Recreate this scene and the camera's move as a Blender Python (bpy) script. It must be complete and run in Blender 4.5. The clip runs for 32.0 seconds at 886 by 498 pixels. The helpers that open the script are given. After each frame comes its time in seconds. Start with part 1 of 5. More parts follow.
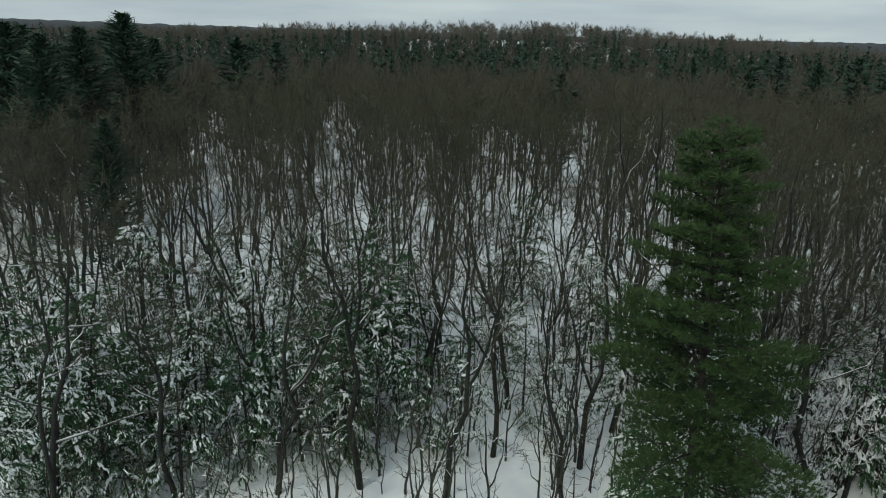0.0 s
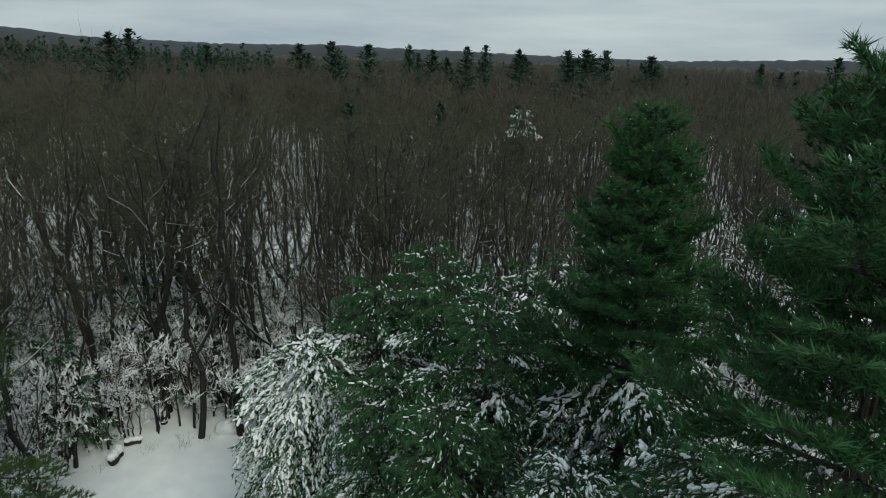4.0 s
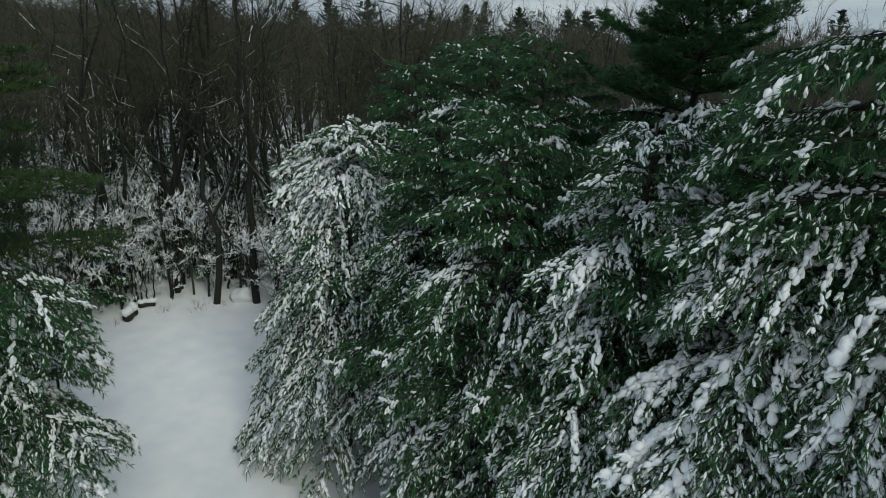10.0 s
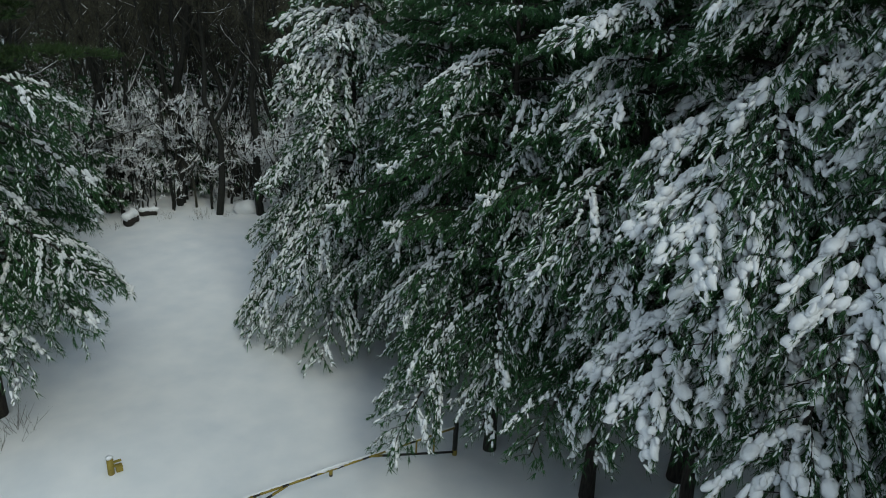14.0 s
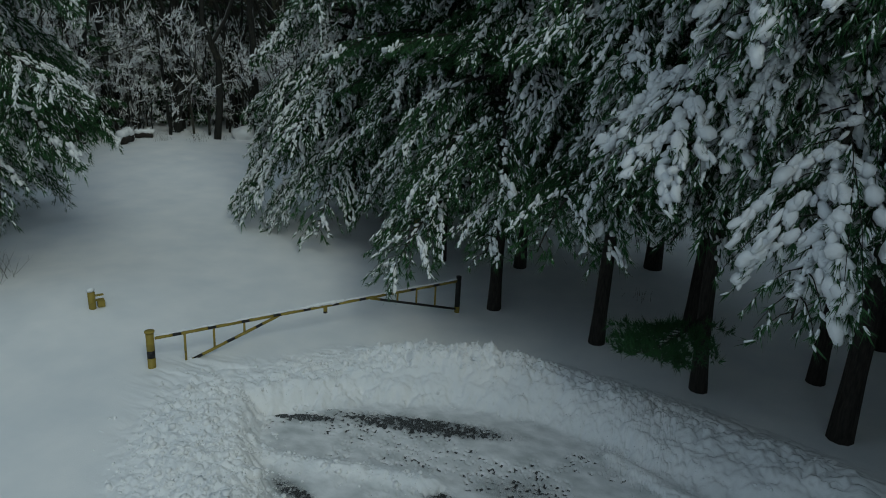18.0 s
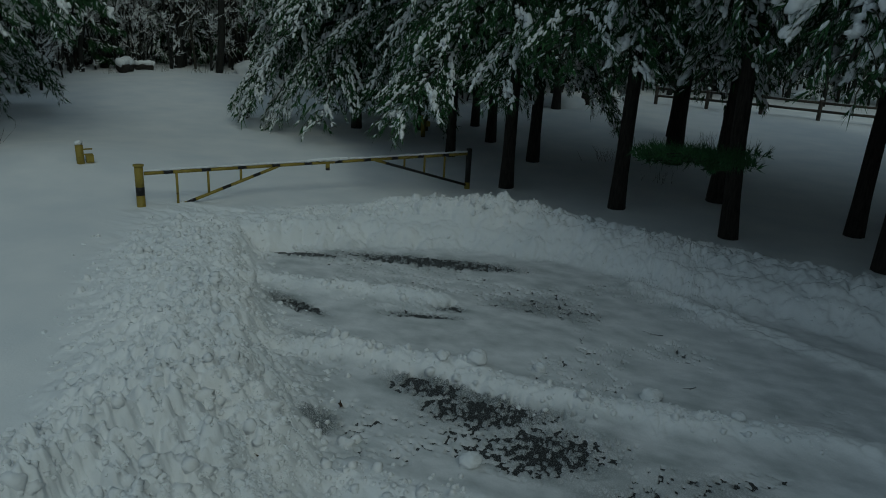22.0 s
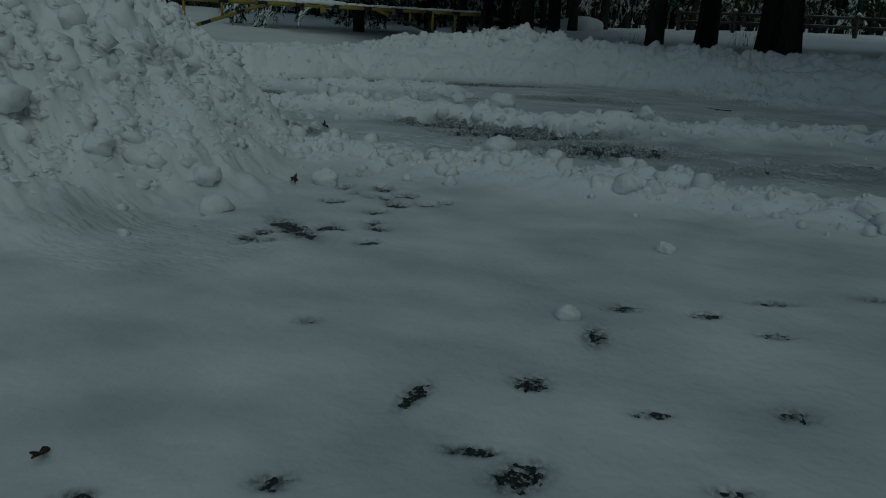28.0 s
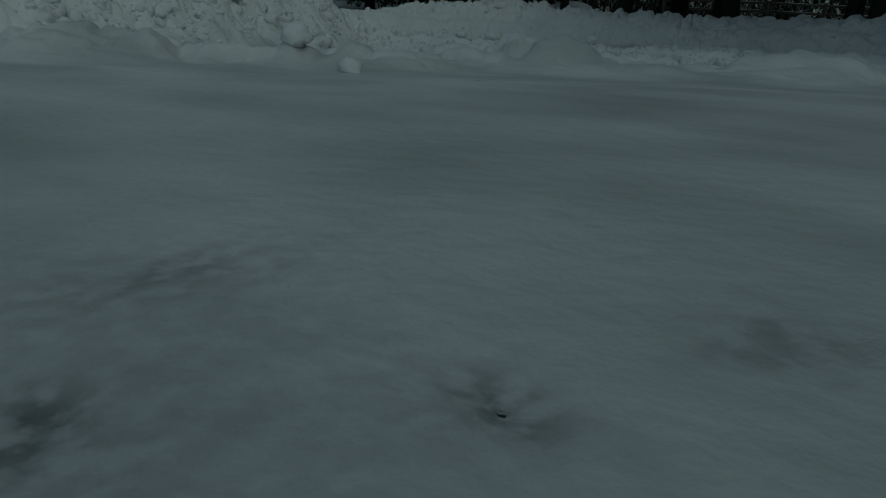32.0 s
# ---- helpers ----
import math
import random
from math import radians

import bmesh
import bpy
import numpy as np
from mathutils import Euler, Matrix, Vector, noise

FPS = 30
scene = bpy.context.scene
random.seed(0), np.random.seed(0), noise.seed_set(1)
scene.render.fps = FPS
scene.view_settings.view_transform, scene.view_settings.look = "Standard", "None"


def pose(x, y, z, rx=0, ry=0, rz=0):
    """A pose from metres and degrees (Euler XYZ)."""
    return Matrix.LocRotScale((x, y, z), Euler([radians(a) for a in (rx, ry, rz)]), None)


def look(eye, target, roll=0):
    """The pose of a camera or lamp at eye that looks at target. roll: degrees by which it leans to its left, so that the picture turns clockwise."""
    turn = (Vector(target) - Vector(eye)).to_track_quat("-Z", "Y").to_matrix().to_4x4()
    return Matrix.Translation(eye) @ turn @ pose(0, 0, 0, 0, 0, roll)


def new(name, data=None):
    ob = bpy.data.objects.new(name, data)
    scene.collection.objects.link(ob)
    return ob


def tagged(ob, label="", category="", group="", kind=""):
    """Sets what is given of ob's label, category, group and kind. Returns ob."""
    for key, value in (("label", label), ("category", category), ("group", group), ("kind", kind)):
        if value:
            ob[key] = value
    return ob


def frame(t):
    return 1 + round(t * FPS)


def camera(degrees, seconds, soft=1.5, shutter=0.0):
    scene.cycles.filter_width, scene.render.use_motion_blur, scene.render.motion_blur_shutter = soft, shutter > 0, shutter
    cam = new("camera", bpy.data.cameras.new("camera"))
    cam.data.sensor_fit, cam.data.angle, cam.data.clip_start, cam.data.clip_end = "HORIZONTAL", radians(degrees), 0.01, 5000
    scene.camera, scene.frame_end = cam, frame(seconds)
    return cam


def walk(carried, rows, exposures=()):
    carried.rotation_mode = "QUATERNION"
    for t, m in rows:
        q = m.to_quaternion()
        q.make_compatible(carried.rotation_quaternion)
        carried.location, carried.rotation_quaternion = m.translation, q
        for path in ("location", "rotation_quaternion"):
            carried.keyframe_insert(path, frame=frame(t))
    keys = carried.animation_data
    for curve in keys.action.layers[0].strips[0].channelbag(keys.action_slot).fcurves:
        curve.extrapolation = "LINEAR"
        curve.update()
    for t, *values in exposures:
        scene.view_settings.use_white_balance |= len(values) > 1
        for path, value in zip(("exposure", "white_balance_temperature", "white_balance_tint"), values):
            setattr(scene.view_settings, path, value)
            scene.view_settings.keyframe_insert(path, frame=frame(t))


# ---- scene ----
# camera: seconds, eye, yaw (to the left), pitch, roll (leaning left), in metres and degrees
cam = camera(66.25, 32.0, 1.0)
ROWS = [
    (0.0, 0.100, -0.442, 24.278, -0.77, -16.66, 1.90),
    (0.5, 0.086, -0.475, 24.272, -0.77, -16.63, 1.81),
    (1.0, 0.089, -0.518, 24.277, -5.12, -16.66, 1.78),
    (1.5, 0.104, -0.547, 24.287, -19.58, -16.67, 1.81),
    (2.0, 0.088, -0.576, 24.302, -35.63, -16.67, 1.95),
    (2.5, 0.058, -0.601, 24.310, -52.00, -16.43, 2.20),
    (3.0, 0.051, -0.593, 24.317, -62.88, -16.28, 2.07),
    (3.5, -0.141, -0.545, 24.377, -67.02, -16.17, 1.97),
    (5.5, -1.765, -0.596, 23.100, -68.54, -15.75, 1.31),
    (6.0, -1.988, -0.115, 22.426, -68.78, -15.89, 1.42),
    (6.5, -1.871, 0.223, 21.646, -68.79, -16.11, 1.41),
    (7.0, -1.816, 0.457, 20.915, -68.70, -16.30, 1.49),
    (7.5, -1.742, 0.594, 20.180, -68.70, -16.41, 1.62),
    (8.0, -1.779, 0.625, 19.472, -68.85, -16.54, 1.77),
    (8.5, -1.864, 0.604, 18.789, -68.87, -16.66, 1.92),
    (9.0, -1.983, 0.578, 18.122, -68.86, -16.76, 2.08),
    (9.5, -2.177, 0.570, 17.468, -68.84, -16.87, 2.28),
    (10.0, -2.339, 0.549, 16.845, -68.81, -17.04, 2.40),
    (10.5, -2.329, 0.574, 16.181, -68.62, -17.30, 2.12),
    (11.0, -2.126, 0.567, 15.494, -68.32, -17.59, 1.61),
    (11.5, -1.951, 0.630, 14.915, -68.12, -17.82, 1.59),
    (12.0, -1.989, 0.599, 14.438, -68.09, -17.91, 1.82),
    (12.5, -2.197, 0.504, 13.851, -68.14, -17.94, 1.91),
    (13.0, -2.432, 0.395, 13.267, -68.22, -18.01, 2.04),
    (13.5, -2.549, 0.322, 12.650, -68.19, -17.98, 2.06),
    (14.0, -2.591, 0.252, 12.059, -68.14, -18.01, 2.28),
    (14.5, -2.661, 0.194, 11.469, -68.14, -18.00, 2.42),
    (16.5, -2.904, 0.023, 8.957, -68.09, -17.57, 2.48),
    (17.0, -2.891, -0.030, 8.456, -67.99, -17.64, 2.39),
    (17.5, -2.873, -0.079, 7.917, -67.87, -17.67, 2.33),
    (18.0, -2.859, -0.106, 7.464, -67.80, -17.75, 2.28),
    (18.5, -2.838, -0.110, 7.008, -67.73, -17.81, 2.32),
    (19.0, -2.814, -0.098, 6.537, -67.68, -17.82, 2.37),
    (19.5, -2.800, -0.085, 6.077, -67.65, -17.84, 2.40),
    (20.0, -2.795, -0.057, 5.636, -67.68, -17.89, 2.45),
    (20.5, -2.829, -0.101, 5.202, -67.58, -17.93, 2.40),
    (21.0, -2.846, -0.113, 4.766, -67.51, -17.97, 2.40),
    (21.5, -2.856, -0.139, 4.352, -67.38, -18.01, 2.35),
    (22.0, -2.871, -0.144, 3.937, -67.34, -18.01, 2.36),
    (22.5, -2.909, -0.173, 3.579, -67.31, -18.11, 2.28),
    (23.0, -2.921, -0.193, 3.286, -67.25, -18.15, 2.27),
    (23.5, -2.929, -0.201, 3.110, -67.18, -18.24, 2.21),
    (24.0, -2.911, -0.188, 2.880, -67.15, -18.35, 2.22),
    (24.5, -2.560, -0.035, 2.596, -67.03, -18.21, 2.14),
    (25.0, -2.432, 0.010, 2.192, -66.99, -18.22, 2.10),
    (25.5, -2.430, -0.004, 1.811, -66.90, -18.33, 2.00),
    (27.5, -1.961, 0.186, 0.804, -66.56, -18.44, 1.46),
    (28.0, -1.979, 0.189, 0.605, -66.52, -18.48, 1.46),
    (28.5, -2.014, 0.194, 0.436, -66.47, -18.64, 1.61),
    (29.0, -2.041, 0.190, 0.301, -66.47, -18.83, 1.86),
    (29.5, -2.266, 0.120, 0.211, -66.75, -18.84, 2.17),
    (30.0, -3.404, -0.364, 0.126, -66.78, -19.00, 2.09),
    (30.5, -4.507, -0.837, 0.096, -66.65, -19.40, 2.03),
    (31.0, -4.821, -0.940, 0.115, -67.56, -19.00, 2.14),
    (31.5, -4.846, -0.950, 0.116, -67.90, -19.00, 2.14),
    (32.0, -4.846, -0.966, 0.118, -66.81, -19.00, 2.16),
]


def aim(x, y, z, yaw, pitch, roll):
    a, b = radians(yaw), radians(pitch)
    way = Vector((-math.sin(a) * math.cos(b), math.cos(a) * math.cos(b), math.sin(b)))
    eye = Vector((x, y, z))
    return look(eye, eye + way, roll)


walk(cam, [(t, aim(*r)) for t, *r in ROWS], exposures=[
    (0.0, 0.38, 7000, -6), (3.5, 0.36, 7000, -6), (6.0, 0.26, 6800, -3), (10.0, 0.22, 6800, -3), (14.5, -0.10, 6500, -4), (19.0, -0.84, 6250, -9), (23.0, -1.45, 6150, -14), (25.5, -1.66, 6100, -16), (28.0, -1.82, 6000, -17), (30.0, -2.0, 6000, -18), (32.0, -2.08, 6050, -19)])

# ---- light ----
world = bpy.data.worlds.new("overcast_sky")
scene.world = world
world.use_nodes = True
wn, wl = world.node_tree.nodes, world.node_tree.links
wn.clear()
w_out = wn.new("ShaderNodeOutputWorld")
w_bg = wn.new("ShaderNodeBackground")
w_sky = wn.new("ShaderNodeTexSky")
w_sky.sky_type, w_sky.sun_disc = "NISHITA", False
w_sky.sun_elevation, w_sky.sun_rotation = radians(40), radians(221)
w_sky.air_density, w_sky.dust_density = 1.2, 2.5
# a high sheet of streaky cloud all round, over the clear sky
w_co = wn.new("ShaderNodeTexCoord")
w_map = wn.new("ShaderNodeMapping")
w_map.inputs["Scale"].default_value = (2.2, 2.2, 16.0)
w_noise = wn.new("ShaderNodeTexNoise")
w_noise.inputs["Scale"].default_value = 1.6
w_noise.inputs["Detail"].default_value = 5.0
w_ramp = wn.new("ShaderNodeValToRGB")
w_ramp.color_ramp.elements[0].position, w_ramp.color_ramp.elements[0].color = 0.32, (4.3, 5.0, 6.5, 1)
w_ramp.color_ramp.elements[1].position, w_ramp.color_ramp.elements[1].color = 0.72, (6.5, 7.1, 8.4, 1)
w_mix = wn.new("ShaderNodeMix")
w_mix.data_type = "RGBA"
w_mix.inputs["Factor"].default_value = 0.93
wl.new(w_co.outputs["Generated"], w_map.inputs["Vector"])
wl.new(w_map.outputs["Vector"], w_noise.inputs["Vector"])
wl.new(w_noise.outputs["Fac"], w_ramp.inputs["Fac"])
wl.new(w_sky.outputs["Color"], w_mix.inputs["A"])
wl.new(w_ramp.outputs["Color"], w_mix.inputs["B"])
wl.new(w_mix.outputs["Result"], w_bg.inputs["Color"])
w_sep = wn.new("ShaderNodeSeparateXYZ")
w_up = wn.new("ShaderNodeMapRange")
w_up.inputs["From Min"].default_value, w_up.inputs["From Max"].default_value = 0.0, 1.0
w_up.inputs["To Min"].default_value, w_up.inputs["To Max"].default_value = 0.067, 0.102
wl.new(w_co.outputs["Generated"], w_sep.inputs["Vector"])
wl.new(w_sep.outputs["Z"], w_up.inputs["Value"])
wl.new(w_up.outputs["Result"], w_bg.inputs["Strength"])
wl.new(w_bg.outputs["Background"], w_out.inputs["Surface"])

sun = new("sun", bpy.data.lights.new("sun", "SUN"))
sun.data.energy, sun.data.angle, sun.data.color = 1.05, radians(20), (1.0, 0.95, 0.89)
sun.matrix_world = look((0, 0, 60), (46.9, 54.0, 0))


# ---- materials ----
def mat(name, rough=0.8):
    m = bpy.data.materials.new(name)
    m.use_nodes = True
    b = m.node_tree.nodes["Principled BSDF"]
    b.inputs["Roughness"].default_value = rough
    b.inputs["Specular IOR Level"].default_value = 0.3
    return m, m.node_tree.nodes, m.node_tree.links, b


def noise_node(n, l, scale, detail=4.0, coord="Object", stretch=(1, 1, 1)):
    c, mp, t = n.new("ShaderNodeTexCoord"), n.new("ShaderNodeMapping"), n.new("ShaderNodeTexNoise")
    mp.inputs["Scale"].default_value = stretch
    t.inputs["Scale"].default_value, t.inputs["Detail"].default_value = scale, detail
    l.new(c.outputs[coord], mp.inputs["Vector"])
    l.new(mp.outputs["Vector"], t.inputs["Vector"])
    return t.outputs["Fac"]


def ramp(n, l, fac, stops):
    r = n.new("ShaderNodeValToRGB")
    while len(r.color_ramp.elements) < len(stops):
        r.color_ramp.elements.new(0.5)
    for e, (p, c) in zip(r.color_ramp.elements, stops):
        e.position, e.color = p, (*c, 1)
    l.new(fac, r.inputs["Fac"])
    return r.outputs["Color"]


def mix(n, l, fac, a, b):
    m = n.new("ShaderNodeMix")
    m.data_type = "RGBA"
    for key, v in (("Factor", fac), ("A", a), ("B", b)):
        if isinstance(v, (int, float)):
            m.inputs[key].default_value = v
        elif isinstance(v, tuple):
            m.inputs[key].default_value = (*v, 1)
        else:
            l.new(v, m.inputs[key])
    return m.outputs["Result"]


def bump(n, l, b, height, strength=0.5, dist=0.02):
    k = n.new("ShaderNodeBump")
    k.inputs["Strength"].default_value, k.inputs["Distance"].default_value = strength, dist
    l.new(height, k.inputs["Height"])
    l.new(k.outputs["Normal"], b.inputs["Normal"])


def up_facing(n, l, low, high):
    g, s, r = n.new("ShaderNodeNewGeometry"), n.new("ShaderNodeSeparateXYZ"), n.new("ShaderNodeMapRange")
    l.new(g.outputs["Normal"], s.inputs["Vector"])
    l.new(s.outputs["Z"], r.inputs["Value"])
    r.inputs["From Min"].default_value, r.inputs["From Max"].default_value = low, high
    return r.outputs["Result"]


def make_snow(name, dirt=0.0, scale=1.0):
    m, n, l, b = mat(name, 0.65)
    big = noise_node(n, l, 0.8 * scale, 5)
    col = ramp(n, l, big, [(0.3, (0.74, 0.77, 0.80)), (0.7, (0.85, 0.86, 0.87))])
    if dirt:
        d = noise_node(n, l, 6.0, 6)
        col = mix(n, l, ramp(n, l, d, [(0.52, (0, 0, 0)), (0.75, (dirt, dirt, dirt))]), col, (0.42, 0.42, 0.42))
    l.new(col, b.inputs["Base Color"])
    fine = noise_node(n, l, 11.0 * scale, 7)
    bump(n, l, b, fine, 0.5, 0.02)
    b.inputs["Subsurface Weight"].default_value = 0.0
    return m


def make_ground_snow():
    """Fresh snow, greyer and glossier where it has been ploughed and packed."""
    m, n, l, b = mat("ground_snow", 0.65)
    big = noise_node(n, l, 0.8, 5)
    fresh = ramp(n, l, big, [(0.3, (0.74, 0.77, 0.80)), (0.7, (0.85, 0.86, 0.87))])
    wet = noise_node(n, l, 3.6, 5, stretch=(1, 0.6, 1))
    slush = ramp(n, l, wet, [(0.3, (0.42, 0.45, 0.46)), (0.68, (0.76, 0.77, 0.79))])
    at = n.new("ShaderNodeAttribute")
    at.attribute_name = "packed"
    soak, grit = n.new("ShaderNodeMapRange"), noise_node(n, l, 60.0, 5)
    soak.inputs["From Min"].default_value, soak.inputs["From Max"].default_value = 0.95, 1.55
    l.new(at.outputs["Fac"], soak.inputs["Value"])
    wetter = mix(n, l, ramp(n, l, grit, [(0.42, (1, 1, 1)), (0.62, (0.25, 0.25, 0.25))]), slush, (0.13, 0.145, 0.15))
    l.new(mix(n, l, at.outputs["Fac"], fresh, mix(n, l, soak.outputs["Result"], slush, wetter)), b.inputs["Base Color"])
    rr = n.new("ShaderNodeMapRange")
    rr.inputs["To Min"].default_value, rr.inputs["To Max"].default_value = 0.75, 0.42
    l.new(at.outputs["Fac"], rr.inputs["Value"])
    l.new(rr.outputs["Result"], b.inputs["Roughness"])
    fine = noise_node(n, l, 34.0, 7)
    bump(n, l, b, fine, 0.35, 0.012)
    return m


SNOW = make_ground_snow()
SNOW_LOAD = make_snow("snow_load", 0, 2.0)
SNOW_CHUNK = make_snow("snow_chunk", 0.15, 2.0)


def make_asphalt():
    m, n, l, b = mat("wet_asphalt", 0.45)
    t = noise_node(n, l, 90, 3)
    col = ramp(n, l, t, [(0.35, (0.008, 0.009, 0.009)), (0.7, (0.038, 0.040, 0.041))])
    ice = noise_node(n, l, 95, 4)
    l.new(mix(n, l, ramp(n, l, ice, [(0.57, (0, 0, 0)), (0.66, (1, 1, 1))]), col, (0.36, 0.39, 0.41)), b.inputs["Base Color"])
    bump(n, l, b, ice, 0.6, 0.015)
    return m


ASPHALT = make_asphalt()


def make_bark(name, dark, light, snow_low, snow_high, amount):
    """Bark with streaks, and snow lying on its upper faces."""
    m, n, l, b = mat(name, 0.9)
    t = noise_node(n, l, 7.0, 6, stretch=(4, 4, 0.6))
    col = ramp(n, l, t, [(0.3, dark), (0.7, light)])
    s = up_facing(n, l, snow_low, snow_high)
    k = noise_node(n, l, 3.6, 3)
    mul = n.new("ShaderNodeMath")
    mul.operation = "MULTIPLY"
    l.new(s, mul.inputs[0])
    l.new(ramp(n, l, k, [(0.5 - amount * 0.4, (0, 0, 0)), (0.62 - amount * 0.4, (1, 1, 1))]), mul.inputs[1])
    l.new(mix(n, l, mul.outputs[0], col, (0.8, 0.82, 0.84)), b.inputs["Base Color"])
    bump(n, l, b, t, 0.7, 0.03)
    return m


LIMB = make_bark("snowy_limbs", (0.020, 0.0205, 0.017), (0.050, 0.050, 0.040), 0.5, 0.8, 0.6)
BARK = make_bark("hardwood_bark", (0.008, 0.009, 0.008), (0.028, 0.029, 0.025), 0.35, 0.7, 0.5)
PINE_BARK = make_bark("pine_bark", (0.012, 0.011, 0.01), (0.045, 0.039, 0.033), 0.6, 0.95, 0.3)
BOUGH_BARK = make_bark("bough_bark", (0.012, 0.012, 0.010), (0.036, 0.033, 0.027), 2.0, 3.0, 0.0)
TWIG = make_bark("twigs", (0.034, 0.033, 0.021), (0.098, 0.096, 0.064), 2.0, 3.0, 0.0)
FAR_LIMB = make_bark("far_limbs", (0.018, 0.0185, 0.015), (0.044, 0.044, 0.036), 2.0, 3.0, 0.0)
FAR_TWIG = make_bark("far_twigs", (0.042, 0.038, 0.030), (0.082, 0.074, 0.058), 2.0, 3.0, 0.0)


def make_needles(name, a, b2):
    m, n, l, b = mat(name, 0.6)
    info = n.new("ShaderNodeNewGeometry")
    l.new(ramp(n, l, info.outputs["Random Per Island"], [(0.0, a), (1.0, b2)]), b.inputs["Base Color"])
    return m


NEEDLES = make_needles("pine_needles", (0.014, 0.050, 0.018), (0.042, 0.120, 0.038))
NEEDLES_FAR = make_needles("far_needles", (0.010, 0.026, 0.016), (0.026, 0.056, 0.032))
NEEDLES_OLIVE = make_needles("olive_needles", (0.016, 0.043, 0.014), (0.054, 0.090, 0.024))


def make_paint(name, colour, rust):
    m, n, l, b = mat(name, 0.55)
    t = noise_node(n, l, 14, 6)
    k = noise_node(n, l, 3, 3)
    col = ramp(n, l, k, [(0.3, tuple(c * 0.8 for c in colour)), (0.7, colour)])
    l.new(mix(n, l, ramp(n, l, t, [(0.6, (0, 0, 0)), (0.72, (1, 1, 1))]), col, rust), b.inputs["Base Color"])
    bump(n, l, b, t, 0.2, 0.004)
    return m


YELLOW = make_paint("yellow_paint", (0.29, 0.225, 0.045), (0.10, 0.07, 0.03))
BLACK = make_paint("black_paint", (0.02, 0.02, 0.02), (0.05, 0.035, 0.03))
FENCE = make_bark("fence_timber", (0.03, 0.026, 0.022), (0.10, 0.085, 0.07), 0.6, 0.95, 0.5)
LEAF = make_paint("dead_leaf", (0.055, 0.03, 0.015), (0.03, 0.018, 0.012))

# ---- building tools ----
rng = np.random.default_rng(7)


def mesh_of(name, verts, faces, mats, index=None, smooth=True):
    """A mesh from arrays: verts (n, 3); faces (m, 3) or (m, 4)."""
    me = bpy.data.meshes.new(name)
    verts = np.asarray(verts, np.float32)
    faces = np.asarray(faces, np.int32)
    k = faces.shape[1]
    me.vertices.add(len(verts))
    me.vertices.foreach_set("co", verts.ravel())
    me.loops.add(faces.size)
    me.loops.foreach_set("vertex_index", faces.ravel())
    me.polygons.add(len(faces))
    me.polygons.foreach_set("loop_start", np.arange(0, faces.size, k, dtype=np.int32))
    if index is not None:
        me.polygons.foreach_set("material_index", np.asarray(index, np.int32))
    me.polygons.foreach_set("use_smooth", np.full(len(faces), bool(smooth)))
    for m in mats:
        me.materials.append(m)
    me.update(calc_edges=True)
    return me


class Soup:
    """Collects triangles with a material index each."""

    def __init__(self):
        self.v, self.f, self.m, self.n = [], [], [], 0

    def add(self, v, f, m=0):
        v, f = np.asarray(v, float).reshape(-1, 3), np.asarray(f, int).reshape(-1, 3)
        self.v.append(v)
        self.f.append(f + self.n)
        self.m.append(np.full(len(f), m) if np.isscalar(m) else m)
        self.n += len(v)

    def mesh(self, name, mats, smooth=True):
        return mesh_of(name, np.concatenate(self.v), np.concatenate(self.f), mats, np.concatenate(self.m), smooth)


def tube(soup, pts, radii, sides=4, m=0, cap=False):
    """A bent tapered tube through pts."""
    pts, radii = np.asarray(pts, float), np.asarray(radii, float)
    d = np.gradient(pts, axis=0)
    d /= np.linalg.norm(d, axis=1)[:, None] + 1e-9
    ref = np.array([0.0, 0.0, 1.0]) if abs(d[0, 2]) < 0.9 else np.array([1.0, 0.0, 0.0])
    a = np.cross(d, ref)
    a /= np.linalg.norm(a, axis=1)[:, None] + 1e-9
    b = np.cross(d, a)
    t = np.linspace(0, 2 * np.pi, sides, endpoint=False)
    ring = pts[:, None] + radii[:, None, None] * (np.cos(t)[None, :, None] * a[:, None] + np.sin(t)[None, :, None] * b[:, None])
    n = len(pts)
    i, j = np.meshgrid(np.arange(n - 1), np.arange(sides), indexing="ij")
    p, q = i * sides + j, i * sides + (j + 1) % sides
    f = np.concatenate([np.stack([p, q, q + sides], -1).reshape(-1, 3), np.stack([p, q + sides, p + sides], -1).reshape(-1, 3)])
    v = ring.reshape(-1, 3)
    if cap:
        v = np.concatenate([v, pts[:1], pts[-1:]])
        k = np.arange(sides)
        f = np.concatenate([f, np.stack([(k + 1) % sides, k, np.full(sides, n * sides)], -1),
                            np.stack([(n - 1) * sides + k, (n - 1) * sides + (k + 1) % sides, np.full(sides, n * sides + 1)], -1)])
    soup.add(v, f, m)


def spikes(soup, base, way, width, m=0):
    """Thin triangles from base along way, one each."""
    base, way = np.asarray(base, float), np.asarray(way, float)
    side = np.cross(way, rng.normal(size=way.shape))
    side /= np.linalg.norm(side, axis=1)[:, None] + 1e-9
    side *= np.asarray(width)[:, None] / 2
    v = np.stack([base - side, base + side, base + way], 1).reshape(-1, 3)
    soup.add(v, np.arange(len(v)).reshape(-1, 3), m)


def part(name, me, parent, label="", m=None):
    ob = new(name, me)
    ob.parent = parent
    if m is not None:
        ob.matrix_basis = m
    if label:
        ob["label"] = label
    return ob


